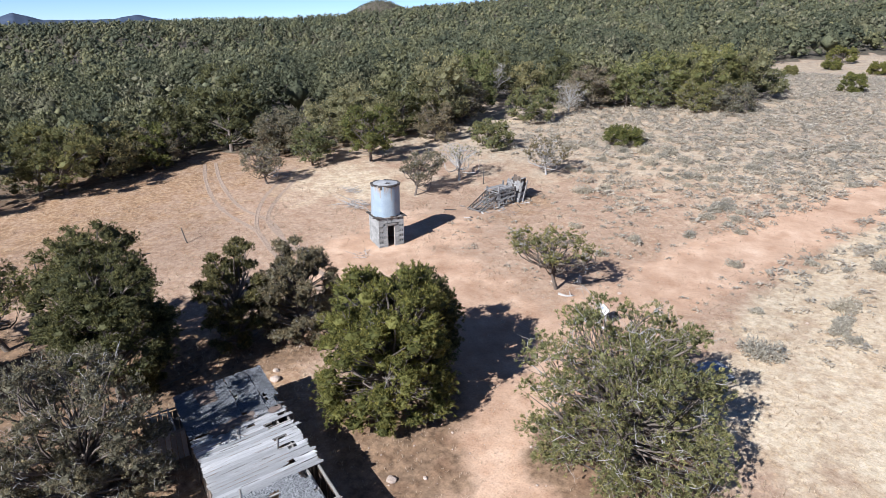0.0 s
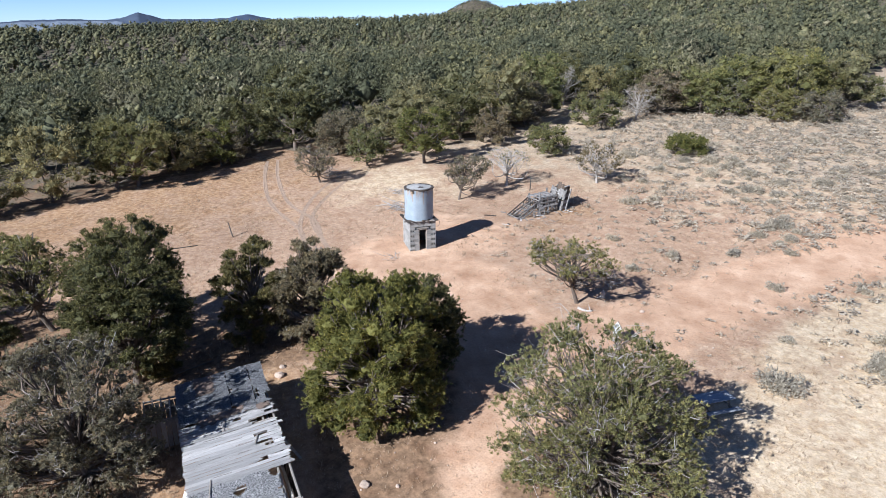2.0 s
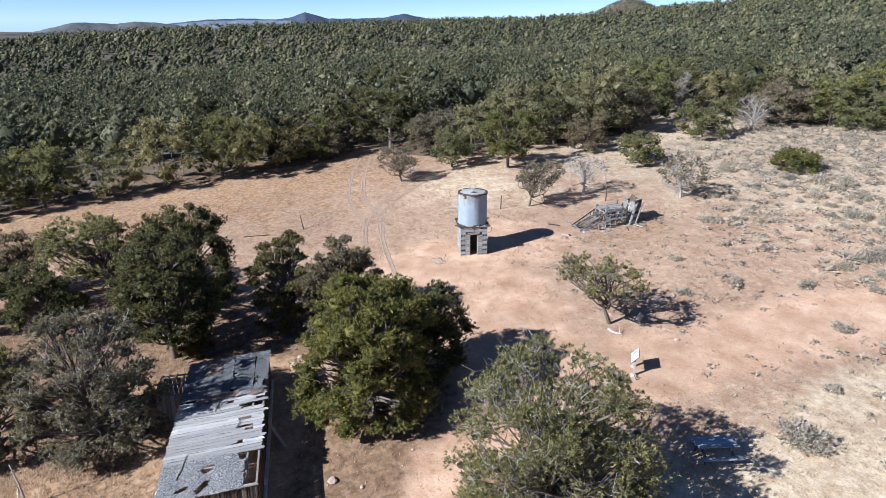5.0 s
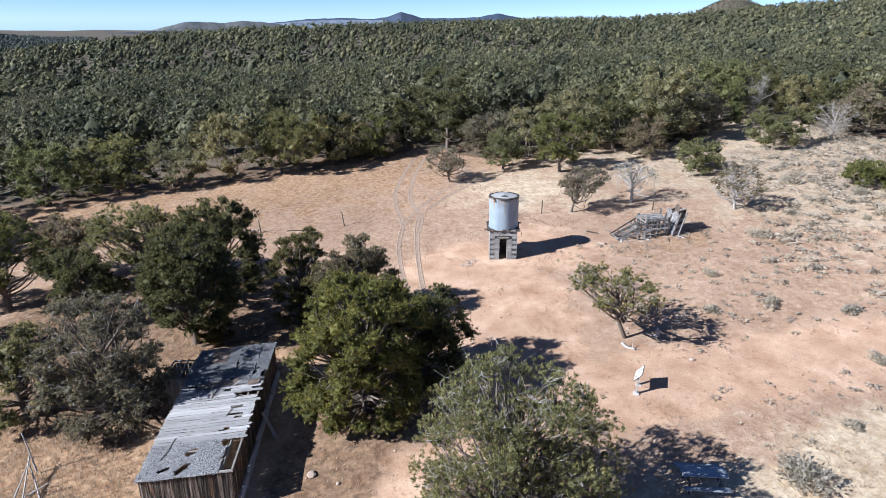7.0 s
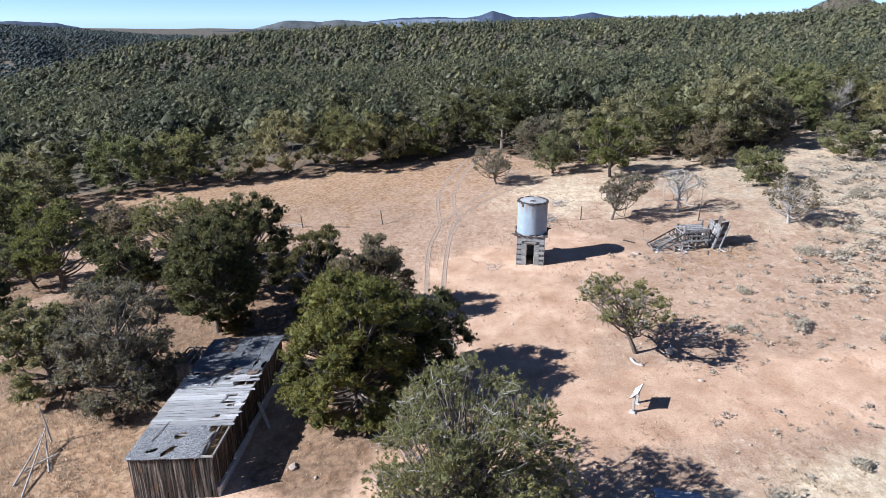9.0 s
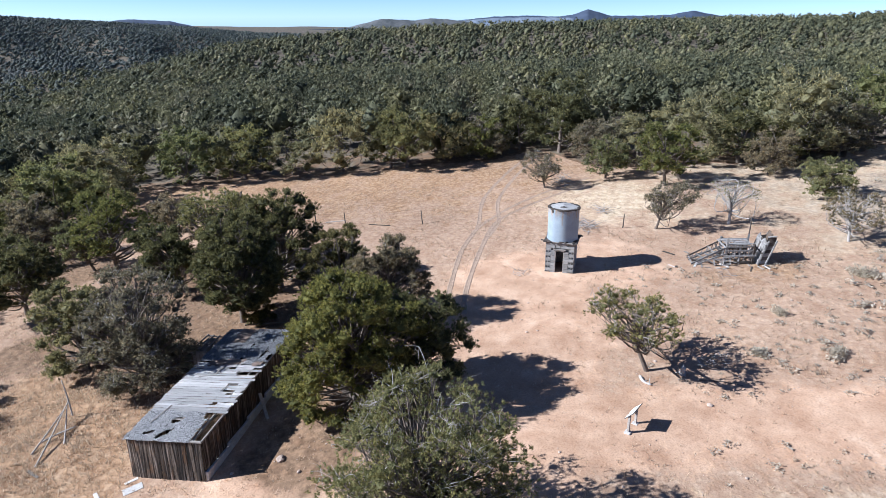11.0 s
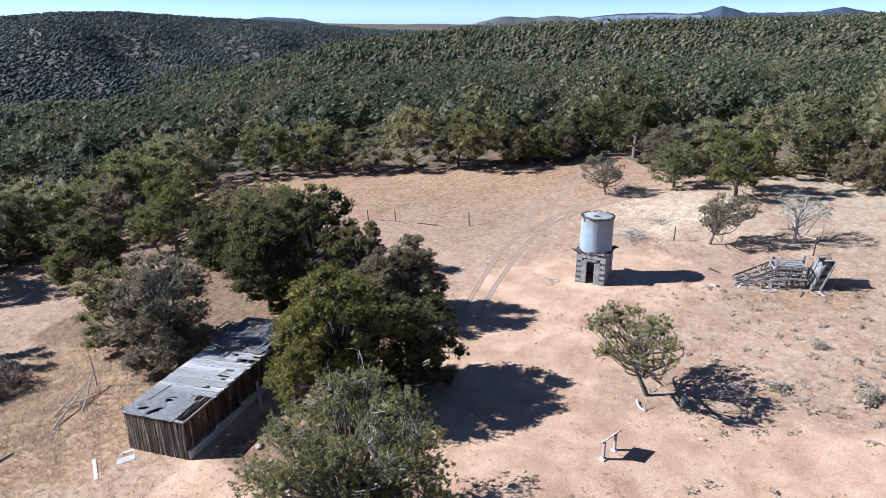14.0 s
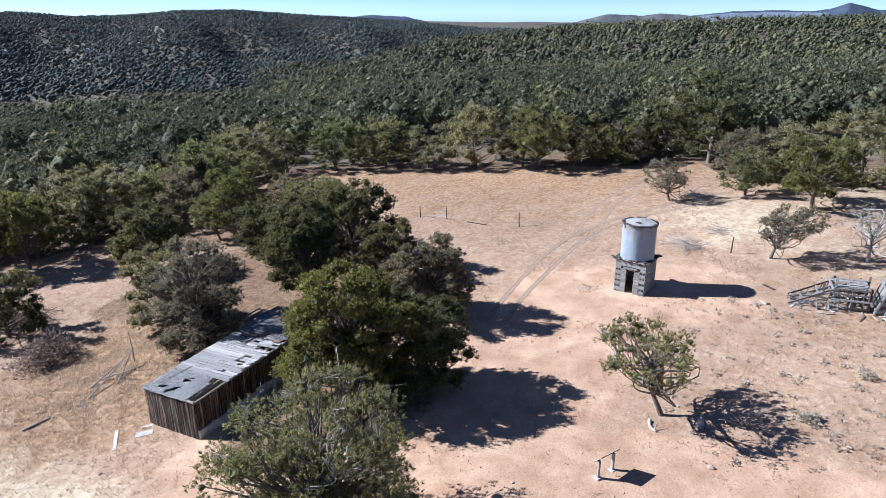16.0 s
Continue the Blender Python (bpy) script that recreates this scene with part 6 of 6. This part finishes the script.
def branch_heap(rng, name, label, x, y, n, r, material, h=0.5, thick=0.03, category="brush"):
    """Dead branches lying over one another, as one tangle."""
    net = Net()
    for _ in range(n):
        a = rng.uniform(0, 6.3)
        p = np.array([rng.normal(0, r * 0.35), rng.normal(0, r * 0.35), rng.uniform(0.02, h * 0.6)])
        l = rng.uniform(0.4, 1.0) * r
        d = np.array([math.cos(a), math.sin(a), rng.uniform(-0.1, 0.5)])
        w = thick * rng.uniform(0.4, 1.0)
        q = p + d * l
        q[2] = max(q[2], 0.02)
        net.tube(np.stack([p, (p + q) / 2 + rng.normal(0, 0.06, 3) * r, q]), [w, w * 0.7, w * 0.2], 4)
    v, f = net.arrays()
    v[:, 2] = np.maximum(v[:, 2], -0.03)
    ob = solid(name, v, f, material, smooth=True)
    ob.matrix_world = pose(x, y, z_at(x, y))
    return tagged(ob, label, category, kind="stuff")



# ---- brush, logs and stones ----
bg = np.random.default_rng
DEADBRUSH = plain("reddish_dead_twigs", (0.16, 0.115, 0.09), (0.36, 0.28, 0.23), 5.0, bumps=0.5)
branch_heap(bg(1), "brush_pile", "grey heap of dead branches behind the water tank", -45.9, 35.8, 60, 1.9, DEADWOOD, 0.7, 0.035)
branch_heap(bg(2), "brush_pile", "pale tangle of dead branches in the grass", -49.8, 38.4, 36, 1.4, DEADWOOD, 0.6, 0.03)
branch_heap(bg(3), "brush_pile", "reddish grey dead brush beyond the shed", -21.6, -3.9, 90, 2.3, DEADBRUSH, 1.2, 0.03)
branch_heap(bg(4), "brush_pile", "dead brush lying at the grove's edge", -26.0, -10.5, 60, 2.2, BARK, 1.0, 0.05)
branch_heap(bg(5), "brush_pile", "scattered sticks beside the block hut", -36.6, 29.0, 14, 1.1, DEADWOOD, 0.15, 0.025)
branch_heap(bg(6), "brush_pile", "dead twigs under the small juniper", -22.6, 37.6, 22, 1.2, DEADWOOD, 0.4, 0.03)
branch_heap(bg(7), "brush_pile", "grey dead branches near the meadow trees", -60.5, 37.0, 40, 1.8, DEADWOOD, 0.6, 0.04)
branch_heap(bg(8), "brush_pile", "fallen branches beside the chute wreck", -33.5, 43.0, 16, 1.0, DEADWOOD, 0.2, 0.02)
branch_heap(bg(9), "brush_pile", "dark fallen branches between the shed trees", -27.6, 6.8, 26, 1.6, BARK, 0.4, 0.05)


def build_log(rng, name, label, a, b, r, material, lift=(0.0, 0.0), bend=0.12, stubs=3, category="log"):
    """A fallen trunk or pole with a bend and broken stubs."""
    a, b = np.array([*a, z_at(*a) + r * 0.6 + lift[0]]), np.array([*b, z_at(*b) + r * 0.5 + lift[1]])
    t = np.linspace(0, 1, 8)[:, None]
    path = a + (b - a) * t + np.sin(t * 3.1) * rng.normal(0, 1, 3) * np.array([bend, bend, 0.02])
    net = Net()
    net.tube(path, r * (1.05 - 0.5 * t[:, 0]), 7)
    for _ in range(stubs):
        p = path[rng.integers(2, 7)]
        e = p + rng.normal(0, 1, 3) * np.array([0.3, 0.3, 0.12])
        e[2] = max(e[2], p[2] - 0.02)
        net.tube(np.stack([p, (p + e) / 2, e]), [r * 0.45, r * 0.3, r * 0.12], 5)
    v, f = net.arrays()
    return tagged(solid(name, v, f, material, smooth=True), label, category)


lg = np.random.default_rng(14)
build_log(lg, "driftwood_log", "bleached bent log lying by the small juniper", (-21.8, 33.2), (-20.9, 33.5), 0.09, DEADWOOD)
build_log(lg, "fallen_branch", "bent dead branch lying under the dark pinyon", (-31.2, 9.6), (-31.7, 13.2), 0.06, BARK, (0.25, 0.0), 0.4)
build_log(lg, "fallen_branch", "dead bough lying on the ground by the shed", (-25.9, 6.0), (-27.4, 7.6), 0.07, DEADWOOD, (0.2, 0.05), 0.2)
build_log(lg, "fallen_log", "dark fallen trunk beyond the shed", (-22.2, -2.5), (-24.4, -6.4), 0.13, BARK, (0.3, 0.0), 0.3)
build_log(lg, "fallen_branch", "long crooked shadowy branch under the juniper", (-20.9, 36.0), (-20.2, 38.0), 0.04, BARK, (0.05, 0.0), 0.2)
build_log(lg, "fallen_pole", "pale curved pole lying before the shed", (-15.2, 1.3), (-16.5, 1.8), 0.06, DEADWOOD, bend=0.15, stubs=1)
poles = [((-22.3, 2.5), (-22.5, 2.2), (0.1, 2.2)), ((-18.4, 2.6), (-22.6, 2.25), (0, 0.85)), ((-19.3, 1.9), (-22.5, 2.3), (0, 0.8)), ((-20.0, 3.2), (-22.5, 2.2), (0, 0.75)), ((-20.2, 1.9), (-20.7, 3.55), (0.02, 0.5))]
for pa, pb, pl in poles:
    build_log(lg, "leaning_pole", "thin grey pole leaning in a rough tripod", pa, pb, 0.045, DEADWOOD, pl, 0.03, 0, "pole")["group"] = "poles of a fallen tripod"


def build_stump():
    net = Net()
    t = np.linspace(0, 1, 5)
    net.tube(np.stack([0.05 * t, 0.02 * t, -0.1 + 0.55 * t], 1), 0.15 * (1.25 - 0.4 * t), 9)
    for a in (0.3, 2.2, 4.1):
        net.tube(np.array([(0, 0, 0.1), (0.18 * math.cos(a), 0.18 * math.sin(a), 0.05), (0.36 * math.cos(a), 0.36 * math.sin(a), -0.04)]), [0.08, 0.06, 0.02], 6)
    net.tube(np.array([(0.05, 0, 0.4), (0.02, 0.03, 0.52), (0.0, 0.05, 0.62)]), [0.06, 0.04, 0.01], 5)
    v, f = net.arrays()
    ob = solid("tree_stump", v, f, DEADWOOD, smooth=True)
    ob.matrix_world = pose(-21.7, 35.4, z_at(-21.7, 35.4))
    tagged(ob, "broken silver-grey stump near the small juniper", "stump")


build_stump()


def build_stones():
    rng = random.Random(23)
    shapes = []
    for k in range(4):
        bm = bmesh.new()
        bmesh.ops.create_icosphere(bm, subdivisions=2, radius=1.0)
        for v in bm.verts:
            v.co *= 1 + 0.28 * noise.noise(v.co * 1.3 + Vector((k * 7, 0, 0)))
            v.co.z *= 0.6
        me = bpy.data.meshes.new("stone")
        bm.to_mesh(me)
        bm.free()
        me.materials.append(STONE)
        shapes.append(me)
    spots = [(-17.5, 14.75, 0.22), (-18.8, 35.7, 0.16), (-16.5, 15.8, 0.12), (-27.5, 15.4, 0.3), (-28.2, 15.9, 0.18), (-16.9, 12.6, 0.1), (-13.4, 8.2, 0.09)]
    while len(spots) < 60:
        x, y = rng.uniform(-34, -8), rng.uniform(4, 48)
        if not bool(inside(x, y, [(-17.2, 7.2), (-28, 9.7), (-26.4, 14.2), (-16, 12)])):
            spots.append((x, y, rng.uniform(0.04, 0.1)))
    for x, y, s in spots:
        ob = new("stone", rng.choice(shapes))
        ob.matrix_world = pose(x, y, z_at(x, y) + s * 0.15, 0, 0, rng.uniform(0, 360))
        ob.scale = (s, s * rng.uniform(0.7, 1.2), s)
        tagged(ob, "pale tan stone on bare ground", "stone", "stones scattered over the yard")

    g = np.random.default_rng(47)
    x, y = g.uniform(-36, -3, 5200), g.uniform(2, 46, 5200)
    keep = ~inside(x, y, [(-17.2, 7.2), (-28, 9.7), (-26.4, 14.2), (-16, 12)]) & (g.uniform(0, 1, 5200) < 0.35 + 0.65 * np.sin(x * 0.5 + np.sin(y * 0.3) * 2) ** 2)
    x, y = x[keep], y[keep]
    size = 0.012 + 0.035 * g.uniform(0, 1, len(x)) ** 3
    spots = np.stack([x, y, terrain(x, y) + size * 0.3, size, size * g.uniform(0.7, 1.3, len(x)), size * 0.7], 1)
    tagged(solid("pebbles", *clumps(g, spots, 0, 1.0, 0.3), STONE), "small tan pebbles strewn over the bare yard", "pebbles", kind="stuff")


build_stones()


def distant_house(x, y, turn, w):
    """A small pale house among the trees of the far hillside."""
    house = thing("distant_house", "small pale house among trees on the far hillside", "house", pose(x, y, z_at(x, y), 0, 0, turn), "houses on the hillside")
    bm = bmesh.new()
    box(bm, (w, 7, 4.0), Matrix.Translation((0, 0, 1.9)), 0.03)
    part("wall", bm, CONCRETE, house)
    bm = bmesh.new()
    for s in (-1, 1):
        box(bm, (w + 0.8, 4.4, 0.2), Matrix.Translation((0, s * 1.9, 4.75)) @ Matrix.Rotation(-s * 0.42, 4, "X"))
    part("roof", bm, PANEL, house, "pale metal roof")
    for k in (-1, 1):
        bm = bmesh.new()
        box(bm, (1.4, 0.1, 1.3), Matrix.Translation((k * w * 0.25, -3.53, 2.2)), 0.02)
        part("window", bm, STEEL, house)


distant_house(-674.0, -644.0, 40, 12)
distant_house(-581.0, -670.0, 30, 9)
